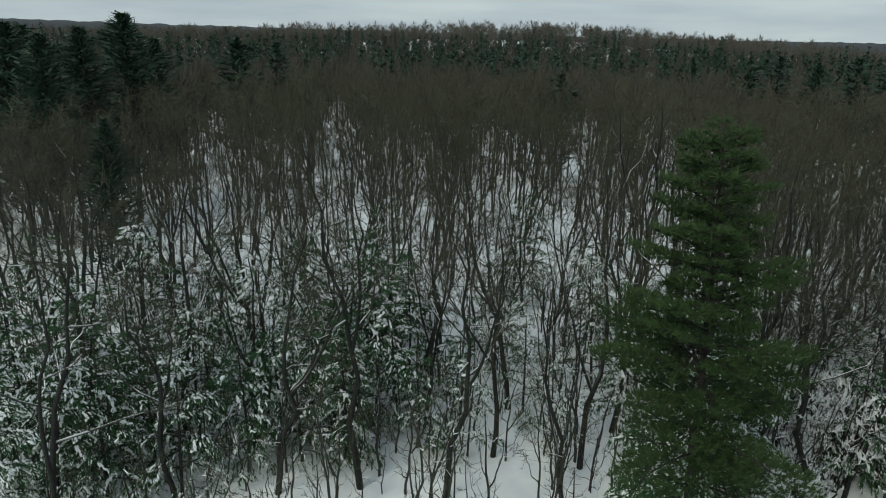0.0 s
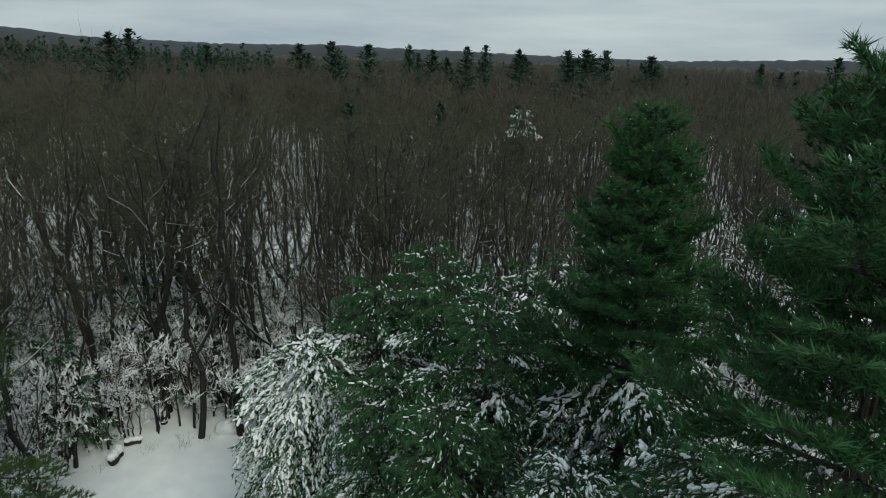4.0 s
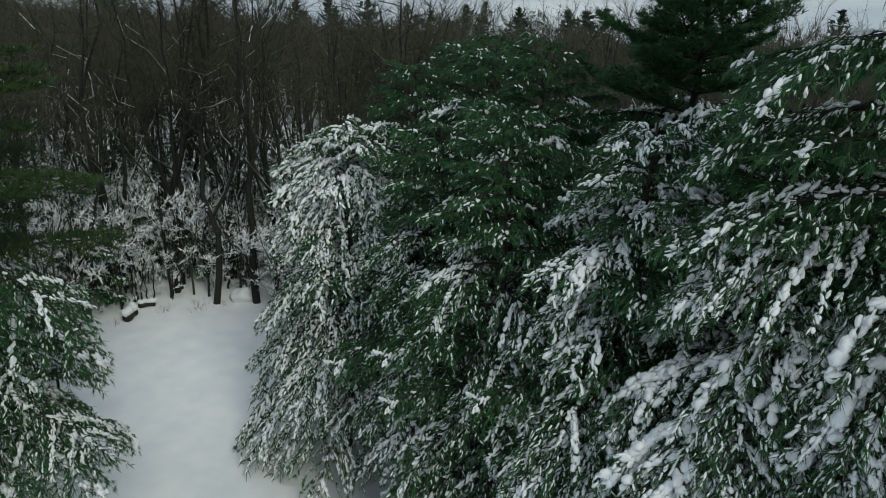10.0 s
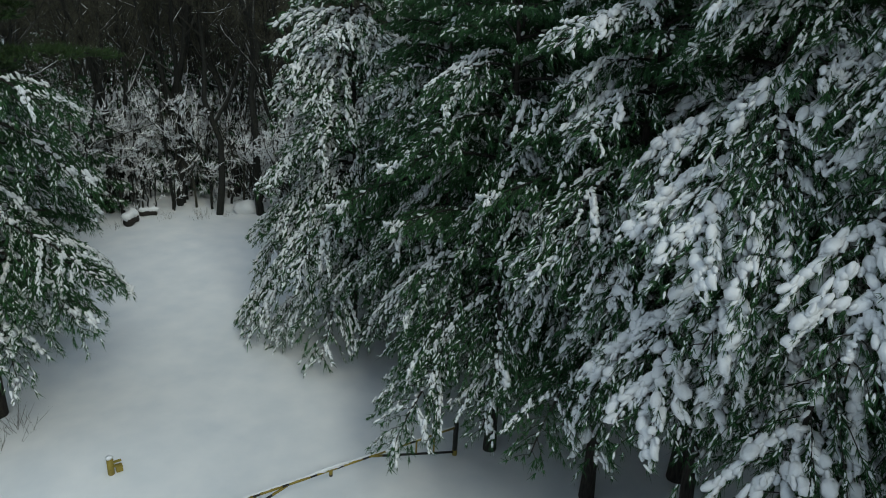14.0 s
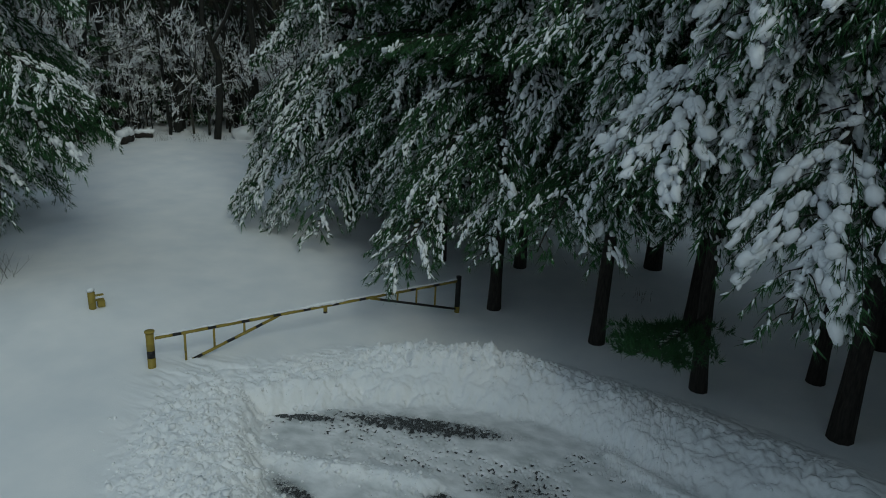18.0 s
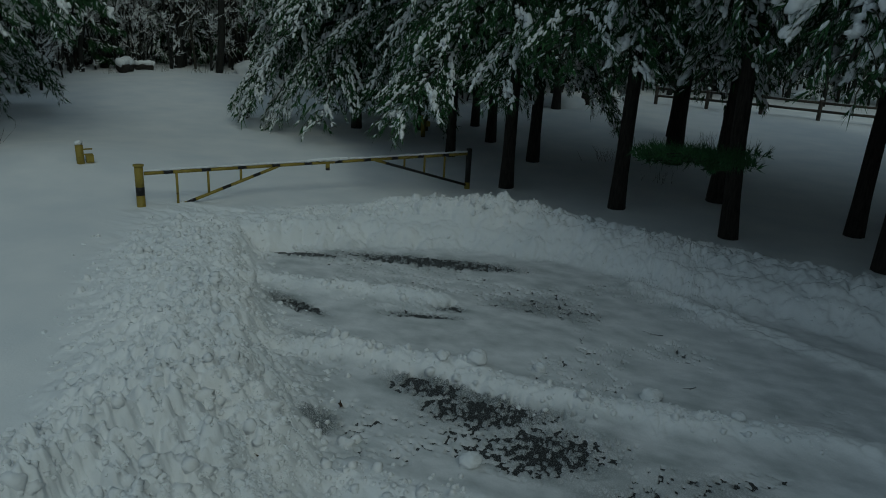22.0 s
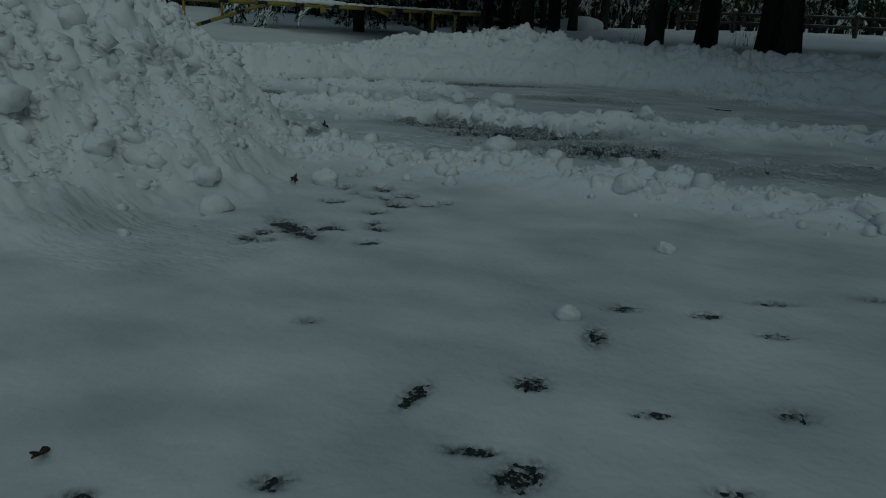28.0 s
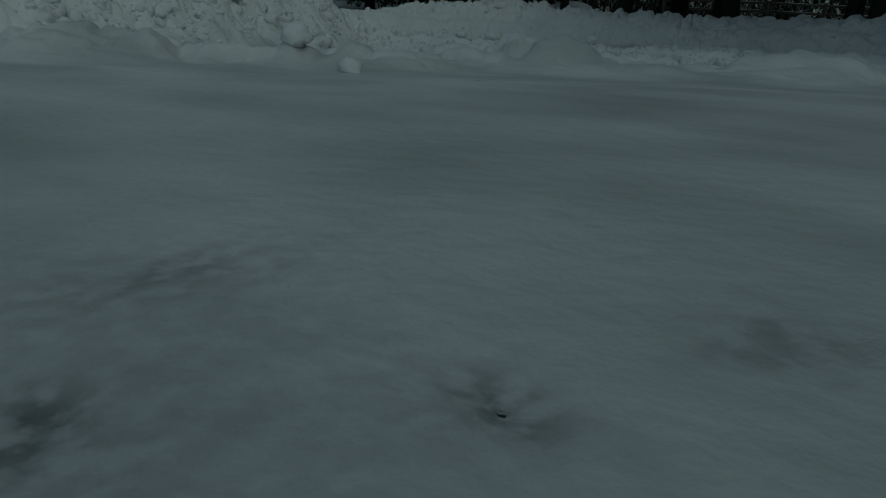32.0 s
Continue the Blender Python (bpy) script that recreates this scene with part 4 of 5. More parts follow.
# trunks that can be known again at the end of the opening
for x, y, k, s in ((28.7, 30.3, 3, 1.2), (28.5, 27.1, 0, 1.2), (29.9, 25.2, 1, 1.25), (29.3, 30.6, 5, 1.15), (30.0, 31.0, 6, 0.9), (25.5, 32.5, 7, 1.5), (32.5, 29.0, 2, 1.3)):
    free(x, y, 0.1)
    bare_tree(NEAR_KIT[k], x, y, s, 40 * k, "dark bare hardwood at the end of the snowy opening", "hardwoods at the opening")
placed = 0
for k in range(9000):
    if placed >= 240:
        break
    beyond = placed >= 185
    az, d = radians(wood.uniform(28 if beyond else -38, 100 if beyond else 106)), 29 + (30 if beyond else 36) * wood.random() ** 0.75
    x, y = d * math.sin(az), d * math.cos(az)
    if is_open(x, y) or not free(x, y, 2.0 if beyond else (3.1 if az > 0.5 else 4.3) + 0.3 * max(0, (48 - d) / 20)):
        continue
    bare_tree(NEAR_KIT[wood.integers(8)], x, y, wood.uniform(0.75, 1.15) * (1.08 if wood.random() < 0.2 else 1.0), wood.uniform(0, 360), "bare grey-brown hardwood with snow along its limbs", "hardwoods of the wood")
    placed += 1


def outside(x, y):
    return ~inside(x, y, OPENING)


def arrays_of(me):
    """Points, triangles and material slots of a mesh."""
    v = np.empty(len(me.vertices) * 3, np.float32)
    me.vertices.foreach_get("co", v)
    f = np.empty(len(me.loops), np.int32)
    me.loops.foreach_get("vertex_index", f)
    mi = np.empty(len(me.polygons), np.int32)
    me.polygons.foreach_get("material_index", mi)
    return v.reshape(-1, 3), f.reshape(-1, 3), mi


def place_forest(name, label, kits, mats, count, near, far, lo, hi, size, accept=None):
    """A far wood as one mesh."""
    data = []
    for trunk, crown in kits:
        vs, fs, ms, n = [], [], [], 0
        for me in (trunk, crown):
            v, f, mi = arrays_of(me)
            vs.append(v)
            fs.append(f + n)
            ms.append(mi)
            n += len(v)
        data.append((np.concatenate(vs), np.concatenate(fs), np.concatenate(ms)))
    az = np.radians(wood.uniform(lo, hi, count))
    d = np.sqrt(near ** 2 + (far ** 2 - near ** 2) * wood.random(count) ** 1.15)
    x, y = d * np.sin(az), d * np.cos(az)
    z = land(x, y)
    soup = Soup()
    which = wood.integers(len(data), size=count)
    turn, scale = wood.uniform(0, 2 * np.pi, count), wood.uniform(*size, count)
    for k, (v, f, mi) in enumerate(data):
        m = which == k
        if accept is not None:
            m &= accept(x, y)
        c, s = np.cos(turn[m])[:, None], np.sin(turn[m])[:, None]
        sc = scale[m][:, None]
        vx = (v[None, :, 0] * c - v[None, :, 1] * s) * sc + x[m][:, None]
        vy = (v[None, :, 0] * s + v[None, :, 1] * c) * sc + y[m][:, None]
        vz = v[None, :, 2] * sc + z[m][:, None]
        n = int(m.sum())
        soup.add(np.stack([vx, vy, vz], -1).reshape(-1, 3), (f[None] + (np.arange(n) * len(v))[:, None, None]).reshape(-1, 3), np.tile(mi, n))
    return tagged(new(name, soup.mesh(name, mats, False)), label, "forest", kind="stuff")


place_forest("middle_wood", "bare brown hardwoods deeper in the wood", MID_KIT, [FAR_LIMB, TWIG, FAR_LIMB], count=900, near=60, far=135, lo=-42, hi=110, size=(0.8, 1.15), accept=outside)
place_forest("far_wood", "dense far brown hardwood forest under snow", FAR_KIT, [FAR_TWIG], count=6000, near=125, far=520, lo=-42, hi=110, size=(0.8, 1.15))
place_forest("hill_wood", "bare woods on the far hillside", HILL_KIT, [FAR_TWIG], count=5000, near=480, far=1100, lo=-45, hi=112, size=(0.75, 1.1), accept=lambda x, y: value_noise(x, y, 0.016, 2) < 0.6)


def far_pine_kit(height, reach, count=260):
    """A pine seen from far off: a stem and a ragged cone of needle sprays in tiers."""
    s, n = Soup(), Soup()
    tube(s, [(0, 0, 0), (0, 0, height * 0.9)], [0.25, 0.06], 3, 0)
    f = rng.random(count) ** 0.9
    tier = np.clip((np.floor(f * 9) + rng.normal(0.5, 0.6, count)) / 9, 0, 1)
    a = rng.uniform(0, 2 * np.pi, count)
    lobes = 0.62 + 0.38 * np.sin(a * 3 + tier * 23 + height)
    r = (reach * (1 - tier) ** 0.55 + 0.25) * lobes * rng.uniform(0.25, 1.0, count) ** 0.6
    b = np.stack([r * np.cos(a), r * np.sin(a), height * (0.2 + 0.8 * tier) + 0.12 * r], 1)
    w = np.stack([np.cos(a), np.sin(a), np.full(count, 0.45)], 1) * rng.uniform(0.5, 1.3, (count, 1)) + rng.normal(0, 0.35, (count, 3))
    spikes(n, b - 0.5 * w, w, rng.uniform(0.5, 1.0, count) * min(1.3, (260 / count) ** 0.5), 0)
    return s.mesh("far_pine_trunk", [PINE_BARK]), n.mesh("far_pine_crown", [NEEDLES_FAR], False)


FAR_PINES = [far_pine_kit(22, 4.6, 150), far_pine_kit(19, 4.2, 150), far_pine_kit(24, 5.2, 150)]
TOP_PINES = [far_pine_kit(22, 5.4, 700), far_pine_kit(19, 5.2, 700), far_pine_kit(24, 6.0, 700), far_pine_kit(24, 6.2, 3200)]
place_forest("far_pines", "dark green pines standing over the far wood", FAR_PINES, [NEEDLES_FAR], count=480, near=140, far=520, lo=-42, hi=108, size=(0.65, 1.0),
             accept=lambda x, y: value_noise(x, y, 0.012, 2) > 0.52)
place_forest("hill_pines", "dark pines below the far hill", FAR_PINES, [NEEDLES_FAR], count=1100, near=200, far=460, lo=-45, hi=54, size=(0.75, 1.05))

def over_pine(az, d, top, kit, width=1.0):
    """A pine that stands out over the wood, at a compass angle and distance."""
    x, y = d * math.sin(radians(az)), d * math.cos(radians(az))
    k = top / (22, 19, 24, 24)[kit]
    root = tagged(new("pine_tree"), "dark green pine standing above the bare wood", "pine tree", "pines above the wood")
    root.matrix_world = pose(x, y, on_land(x, y), 0, 0, az * 7) @ Matrix.Diagonal((k * width, k * width, k, 1))
    part("trunk", TOP_PINES[kit][0], root)
    part("crown", TOP_PINES[kit][1], root)


TOPS_WEST = [(-30.5, 100, 25, 0), (-16, 130, 24, 1), (-13, 150, 23, 0), (10, 120, 19, 1), (24, 150, 22, 0), (26, 165, 23, 2), (28.5, 150, 22, 1), (31, 140, 23, 0), (33, 155, 22, 2), (20, 170, 21, 1), (42.2, 170, 25.5, 0), (43.6, 175, 26.5, 2), (49, 210, 24, 1), (56, 205, 25, 0), (58.6, 210, 26, 1)]
TOPS_EAST = [(61.5, 160, 25, 2), (64.8, 215, 26, 0), (66.7, 220, 25, 1), (69.5, 200, 26, 0), (71, 190, 26.5, 2), (73.7, 195, 25.5, 1), (77.6, 200, 25.5, 0), (79, 215, 26, 1), (80.6, 190, 26, 2), (84, 230, 25, 1), (92, 220, 24, 0), (97, 160, 25, 2), (67.6, 78, 18.5, 1), (60, 95, 17, 1), (74, 90, 17.5, 0)]
for az, d, top, kit in TOPS_WEST + TOPS_EAST:
    over_pine(az, d, top, kit, 1.15 + 0.25 * math.sin(az * 9))
    if kit != 2 and az > 40:
        over_pine(az + 0.9 + 0.5 * math.sin(az * 5), d + 18, top - 2.2, 2 - kit, 1.25)

for az, d, top, width in ((-27, 95, 25, 1.2), (-24, 100, 27, 1.25), (-22, 108, 24, 1.1), (-29.5, 88, 24, 1.2), (-26, 63, 17.5, 0.9), (-31.5, 93, 25, 1.2)):
    over_pine(az, d, top, 3, width)

# thin saplings under the hardwoods, flecked with snow
place_forest("understory", "thin leafless saplings flecked with snow", SAPLING_KIT, [LIMB, TWIG, FAR_LIMB], count=620, near=25, far=58, lo=-40, hi=106, size=(0.6, 1.2), accept=outside)

# snowy brush round the opening
place_forest("brush", "low leafless brush white with snow", SHRUB_KIT, [BARK, SNOW_LOAD, FAR_LIMB], count=900, near=31, far=56, lo=22, hi=80, size=(0.8, 1.6), accept=outside)
for _ in range(900):
    az, d = radians(wood.uniform(18, 96)), wood.uniform(30, 56)
    x, y = d * math.sin(az), d * math.cos(az)
    if is_open(x, y) or not free(x, y, 1.3):
        continue
    bare_tree(SHRUB_KIT[wood.integers(3)], x, y, wood.uniform(0.7, 1.2), wood.uniform(0, 360), "leafless brush thickly coated with snow", "snowy brush", "snowy_shrub", "shrub")

# young evergreens among the hardwoods
YOUNG = ((0.8, (SPECKLED,)), (1, (COARSE,)))
YOUNG_WEST = [(-29, 36, 12), (-25, 38, 9), (-31, 44, 13), (-20, 41, 8), (-14, 37, 8), (-11, 44, 11), (-6, 46, 11), (-9, 38, 9), (-4, 52, 12), (3, 40, 6), (-1, 36, 7), (14, 52, 9), (-18, 52, 10), (8, 60, 11), (-34, 40, 12), (-27, 42, 10), (-8, 35, 9), (-5, 40, 11), (-17, 35, 8), (-22, 46, 10), (-2, 45, 10), (6, 47, 9), (18, 40, 8), (27, 38, 9)]
YOUNG_EAST = [(55, 50, 11), (60, 46, 10), (51, 54, 9), (68, 36, 11), (72, 34, 13), (64, 43, 12), (76, 44, 14), (82, 46, 15), (87, 46, 14), (92, 46, 14), (97, 47, 14), (101, 48, 14), (106, 47, 15), (79, 58, 16), (47, 49, 8), (43, 47, 9), (40, 52, 9), (57, 40, 9), (36, 40, 8), (33, 46, 9), (85, 60, 15)]
for az, d, h in YOUNG_WEST + YOUNG_EAST:
    x, y = d * math.sin(radians(az)), d * math.cos(radians(az))
    if not is_open(x, y):
        white = az > 80
        h *= 0.75 if az > 50 and az < 90 else 1.0
        pine(x, y, h, 1.0, h * (0.24 if white else 0.31), 0.2, ((1, (FROSTED,)),) if white else YOUNG, 0.4 if white else 0.34, (0, 0), "young frosted pine beyond the row" if white else "young green pine among bare hardwoods", "young pines")




def wispy_pine_kit(height):
    """A loose young evergreen of the wood: trunk, and one crown of drooping sprays."""
    trunk, crown = Soup(), Soup()
    tube(trunk, [(0, 0, -0.3), (0.05, 0.04, height * 0.5), (0.1, -0.05, height * 0.96)], [0.012 * height, 0.008 * height, 0.01], 6, 0)
    z, k = 0.8, 0
    while z < height - 0.2:
        f = z / height
        L = height * 0.30 * (1 - f) ** 0.6 * rng.uniform(0.5, 1.15) + 0.4
        size, me, _ = min(WISPY, key=lambda b: abs(b[0] - L * rng.uniform(0.9, 1.1)))
        v, tri, mi = arrays_of(me)
        m = np.array(pose(0.1 * f, 0, z, 0, 4 - 30 * f ** 1.5 + rng.uniform(-8, 8), k * 137.5 + rng.uniform(-30, 30)) @ Matrix.Scale(L / size, 4))
        crown.add(v @ m[:3, :3].T + m[:3, 3], tri, mi)
        k += 1
        z += 0.36 * rng.uniform(0.6, 1.5) * (1 - 0.4 * f)
    return trunk.mesh("wispy_trunk", [PINE_BARK]), crown.mesh("wispy_crown", [BOUGH_BARK, NEEDLES, SNOW_LOAD], False)


WISPY = bough_set([0.9, 1.5, 2.2, 3.0], 0.35, 0.8, 0.45, NEEDLES, joined=True)
WISPY_KIT = [wispy_pine_kit(h) for h in (6.5, 8.5, 10.5, 12.0)]
for az, d, k in ((-37, 34, 3), (-33, 35, 2), (-35, 39, 3), (-30, 40, 2), (-23, 34, 1), (-21, 38, 2), (-15, 41, 2), (-12, 35, 1), (-10, 40, 2), (-13, 48, 3), (-6, 36, 0), (-3, 39, 1),
                 (-7, 50, 3), (-25, 50, 3), (1, 44, 1), (4, 35, 0), (9, 41, 1), (12, 37, 0), (-19, 46, 2), (-36, 46, 3), (15, 46, 2), (21, 36, 0), (23, 44, 1)):
    x, y = d * math.sin(radians(az)), d * math.cos(radians(az))
    if not is_open(x, y):
        bare_tree(WISPY_KIT[k], x, y, 0.9 + 0.03 * (az % 7), az * 31, "loose young evergreen flecked with snow among hardwoods", "young pines", "young_pine", "pine tree")


pine(60.6, 16.9, 19.4, 17.2, 1.5, 0.3, ((1, (FROSTED,)),), 0.22, (0, 0), "slender tree topped with a clump of snow", "young pines")


# snow-laden evergreens filling the wood round the opening
for az, d, h in ((33, 43, 7), (36, 46, 9), (38.5, 43.5, 6), (41, 45, 7), (42.5, 48, 9), (44.5, 44, 5), (46, 46, 8), (47.5, 43.5, 5), (49, 46, 7), (50.5, 50, 9), (44, 53, 10), (48, 55, 11),
                 (40, 55, 10), (36, 54, 10), (52, 45, 7), (53.5, 48, 9), (56, 44, 7), (58, 48, 9), (61, 44, 8), (63, 48, 10), (54.5, 41, 6), (66, 50, 11), (30, 46, 8), (27, 50, 9)):
    x, y = d * math.sin(radians(az)), d * math.cos(radians(az))
    if not is_open(x, y):
        pine(x, y, h, 0.7, h * 0.30, 0.16, ((1, (FROSTED,)),), 0.42, (0, 0), "small evergreen bowed down with snow", "snowy evergreens")


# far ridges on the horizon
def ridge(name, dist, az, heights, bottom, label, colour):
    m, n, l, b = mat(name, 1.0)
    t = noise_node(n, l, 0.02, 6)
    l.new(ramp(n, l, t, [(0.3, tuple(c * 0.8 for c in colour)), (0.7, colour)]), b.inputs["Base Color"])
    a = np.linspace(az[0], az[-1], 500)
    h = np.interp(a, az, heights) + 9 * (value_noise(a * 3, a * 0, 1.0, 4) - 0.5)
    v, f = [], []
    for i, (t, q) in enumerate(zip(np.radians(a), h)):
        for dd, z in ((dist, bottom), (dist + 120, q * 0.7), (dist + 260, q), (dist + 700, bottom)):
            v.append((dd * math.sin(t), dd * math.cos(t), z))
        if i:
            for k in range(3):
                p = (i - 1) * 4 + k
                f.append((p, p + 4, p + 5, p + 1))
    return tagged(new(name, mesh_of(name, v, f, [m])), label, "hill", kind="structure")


# distance haze is put into this ridge's blue-grey colour
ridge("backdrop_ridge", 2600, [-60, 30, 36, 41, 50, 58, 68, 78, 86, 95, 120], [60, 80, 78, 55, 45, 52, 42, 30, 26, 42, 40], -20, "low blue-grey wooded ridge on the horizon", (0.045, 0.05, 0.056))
ridge("backdrop_wood", 1150, [34, 50, 70, 90, 112], [17, 15, 14, 15, 16], -5, "far edge of the bare brown wood", (0.05, 0.044, 0.036))


# ---- the gate ----
def box_soup(s, lo, hi, m=0):
    (a, b, c), (d, e, f) = lo, hi
    v = [(a, b, c), (d, b, c), (d, e, c), (a, e, c), (a, b, f), (d, b, f), (d, e, f), (a, e, f)]
    q = [(0, 2, 1), (0, 3, 2), (4, 5, 6), (4, 6, 7), (0, 1, 5), (0, 5, 4), (1, 2, 6), (1, 6, 5), (2, 3, 7), (2, 7, 6), (3, 0, 4), (3, 4, 7)]
    s.add(v, q, m)


def bar_mesh(name, p, q, r, stripes=(), sides=12):
    """A round bar from p to q; stripes: (from, to) along it, black."""
    p, q = np.array(p, float), np.array(q, float)
    s = Soup()
    cuts = sorted({0.0, 1.0, *[c for st in stripes for c in st]})
    for a, b in zip(cuts[:-1], cuts[1:]):
        dark = any(st[0] - 1e-6 <= (a + b) / 2 <= st[1] + 1e-6 for st in stripes)
        tube(s, [p + (q - p) * a, p + (q - p) * b], [r, r], sides, 1 if dark else 0, cap=True)
    return s.mesh(name, [YELLOW, BLACK])


GL, GR = Vector((7.05, 10.68, 0.0)), Vector((13.95, 6.25, 0.0))
LONG = (GR - GL).length
gate = tagged(new("barrier_gate"), "yellow and black striped steel road barrier, closed across snow", "gate")
gate.matrix_world = Matrix.Translation(GL) @ pose(0, 0, 0, 0, 0, math.degrees(math.atan2(GR.y - GL.y, GR.x - GL.x))) @ pose(0, 0, 0.06, 0, 0.95, 0)
part("gate_post", bar_mesh("gate_post", (0, 0, -0.3), (0, 0, 1.02), 0.085, [(0.55, 0.68)], 16), gate)
part("post_cap", bar_mesh("post_cap", (0, 0, 1.02), (0, 0, 1.05), 0.105, [], 16), gate)
part("gate_post", bar_mesh("gate_post_far", (LONG, 0, -0.3), (LONG, 0, 1.0), 0.075, [(0.3, 1.0)], 16), gate)
part("top_rail", bar_mesh("top_rail", (0.1, 0, 0.86), (LONG - 0.05, 0, 0.86), 0.036, [(0.045 + 0.095 * k, 0.068 + 0.095 * k) for k in range(10)]), gate)
part("diagonal_brace", bar_mesh("diagonal_brace", (0.62, 0, 0.10), (2.90, 0, 0.84), 0.034, [(0.12, 0.2), (0.45, 0.53), (0.75, 0.82)]), gate)
part("diagonal_brace", bar_mesh("diagonal_brace_far", (5.38, 0, 0.84), (LONG - 0.05, 0, 0.02), 0.034, [(0.1, 1.0)]), gate)
for u, low in ((0.72, 0.13), (1.36, 0.36), (2.06, 0.58), (6.2, 0.60), (6.8, 0.42), (7.42, 0.22)):
    part("upright", bar_mesh("upright", (u, 0, low), (u, 0, 0.84), 0.026), gate)
part("latch", bar_mesh("latch", (4.11, 0, 0.68), (4.11, 0, 0.84), 0.05, [(0.0, 0.3)]), gate)
s = Soup()
k = 60
c = np.stack([np.linspace(0.1, LONG - 0.1, k), np.zeros(k), np.full(k, 0.905)], 1)
bulge = 0.035 + 0.035 * np.exp(-((c[:, 0] - 4.15) / 0.5) ** 2)
blobs(s, c + np.stack([np.zeros(k), np.zeros(k), bulge * 0.4], 1), np.tile([[1.0, 0, 0]], (k, 1)), np.full(k, 0.13), bulge)
part("snow_load", s.mesh("gate_snow", [SNOW_LOAD]), gate, "strip of white snow")["kind"] = "stuff"


def short_post(x, y, top, label):
    root = tagged(new("lock_post"), label, "post")
    root.matrix_world = pose(x, y, on_land(x, y), 0, 0, -30)
    part("shaft", bar_mesh("lock_shaft", (0, 0, -0.3), (0, 0, top), 0.085, [(0.0, 0.3)], 14), root)
    for z in (top - 0.12, top - 0.24):
        s = Soup()
        box_soup(s, (0.06, -0.05, z), (0.27, 0.05, z + 0.02))
        part("hasp", s.mesh("hasp", [YELLOW], False), root)
    s = Soup()
    box_soup(s, (0.12, -0.06, top - 0.42), (0.28, 0.06, top - 0.25))
    part("lock_box", s.mesh("lock_box", [YELLOW], False), root)
    s = Soup()
    blobs(s, [(0, 0, top + 0.05)], [(1, 0, 0)], np.array([0.1]), np.array([0.09]))
    part("snow_load", s.mesh("post_snow", [SNOW_LOAD]), root, "small cap of snow")
    return root


short_post(8.2, 13.7, 0.42, "short yellow steel lock post standing in snow")
short_post(20.0, 10.4, 0.8, "dark lock post beside the pines")


# ---- fence ----
def fence(points, label):
    root = tagged(new("rail_fence"), label, "fence")
    for i, (x, y) in enumerate(points):
        z = on_land(x, y)
        s = Soup()
        tube(s, [(x, y, z - 0.3), (x, y, z + 1.0)], [0.10, 0.09], 8, 0, cap=True)
        p = part("post", s.mesh("fence_post", [FENCE]), root)
        s = Soup()
        blobs(s, [(x, y, z + 1.04)], [(1, 0, 0)], np.array([0.12]), np.array([0.1]))
        part("snow_load", s.mesh("fence_cap", [SNOW_LOAD]), p, "cap of snow")
        if i:
            a, b = points[i - 1], (x, y)
            za = on_land(*a)
            for h in (0.45, 0.85):
                s = Soup()
                tube(s, [(*a, za + h), (*b, z + h)], [0.075, 0.075], 6, 0, cap=True)
                part("rail", s.mesh("fence_rail", [FENCE]), root)
    return root


fence([(36.0 - 0.25 * k, 4.0 - 2.6 * k) for k in range(9)], "weathered timber post and rail fence capped with snow")


# ---- loose things on the snow ----
def chunk(x, y, size, label="loose chunk of ploughed snow"):
    v, f = blob_template(14, 20)
    r = 1 + 0.36 * np.array([noise.noise(Vector(p * 1.4 + 3 * x)) for p in v]) + 0.15 * np.array([noise.noise(Vector(p * 3.1 - 5 * y)) for p in v]) + 0.1 * np.array([noise.noise(Vector(p * 6.5 + y)) for p in v])
    v = v * r[:, None] * np.array([size, size * 0.85, size * 0.7])
    z = float(snow_surface(np.array([x]), np.array([y]))[0])
    ob = tagged(new("snow_chunk", mesh_of("snow_chunk", v, f, [SNOW_CHUNK])), label, "snow chunk", "loose snow chunks")
    ob.matrix_world = pose(x, y, z + size * 0.38, 0, 0, wood.uniform(0, 360))
    return ob


for x, y, r in ((5.01, 0.28, 0.14), (4.76, 2.49, 0.16), (5.13, 1.74, 0.09), (0.75, 0.4, 0.038), (-0.13, 0.58, 0.036), (0.26, 2.92, 0.08), (0.0, 3.15, 0.1), (-2.98, 0.17, 0.042), (-2.72, 0.55, 0.06), (-2.9, 1.0, 0.07), (-1.6, -1.12, 0.085), (-1.33, 0.08, 0.024), (-1.46, 0.46, 0.017), (-1.75, -0.75, 0.04), (-2.1, 0.55, 0.035), (-2.15, 0.75, 0.04),
                (1.2, 2.3, 0.08), (2.0, 1.2, 0.07), (2.1, 0.5, 0.06), (0.6, 2.6, 0.07), (0.95, 3.25, 0.08), (4.4, 1.0, 0.08), (2.75, 1.8, 0.12), (4.55, 2.9, 0.09), (4.85, -0.7, 0.09), (2.45, 3.45, 0.06), (2.35, 3.3, 0.045), (2.3, 3.42, 0.04)):
    chunk(x, y, r)

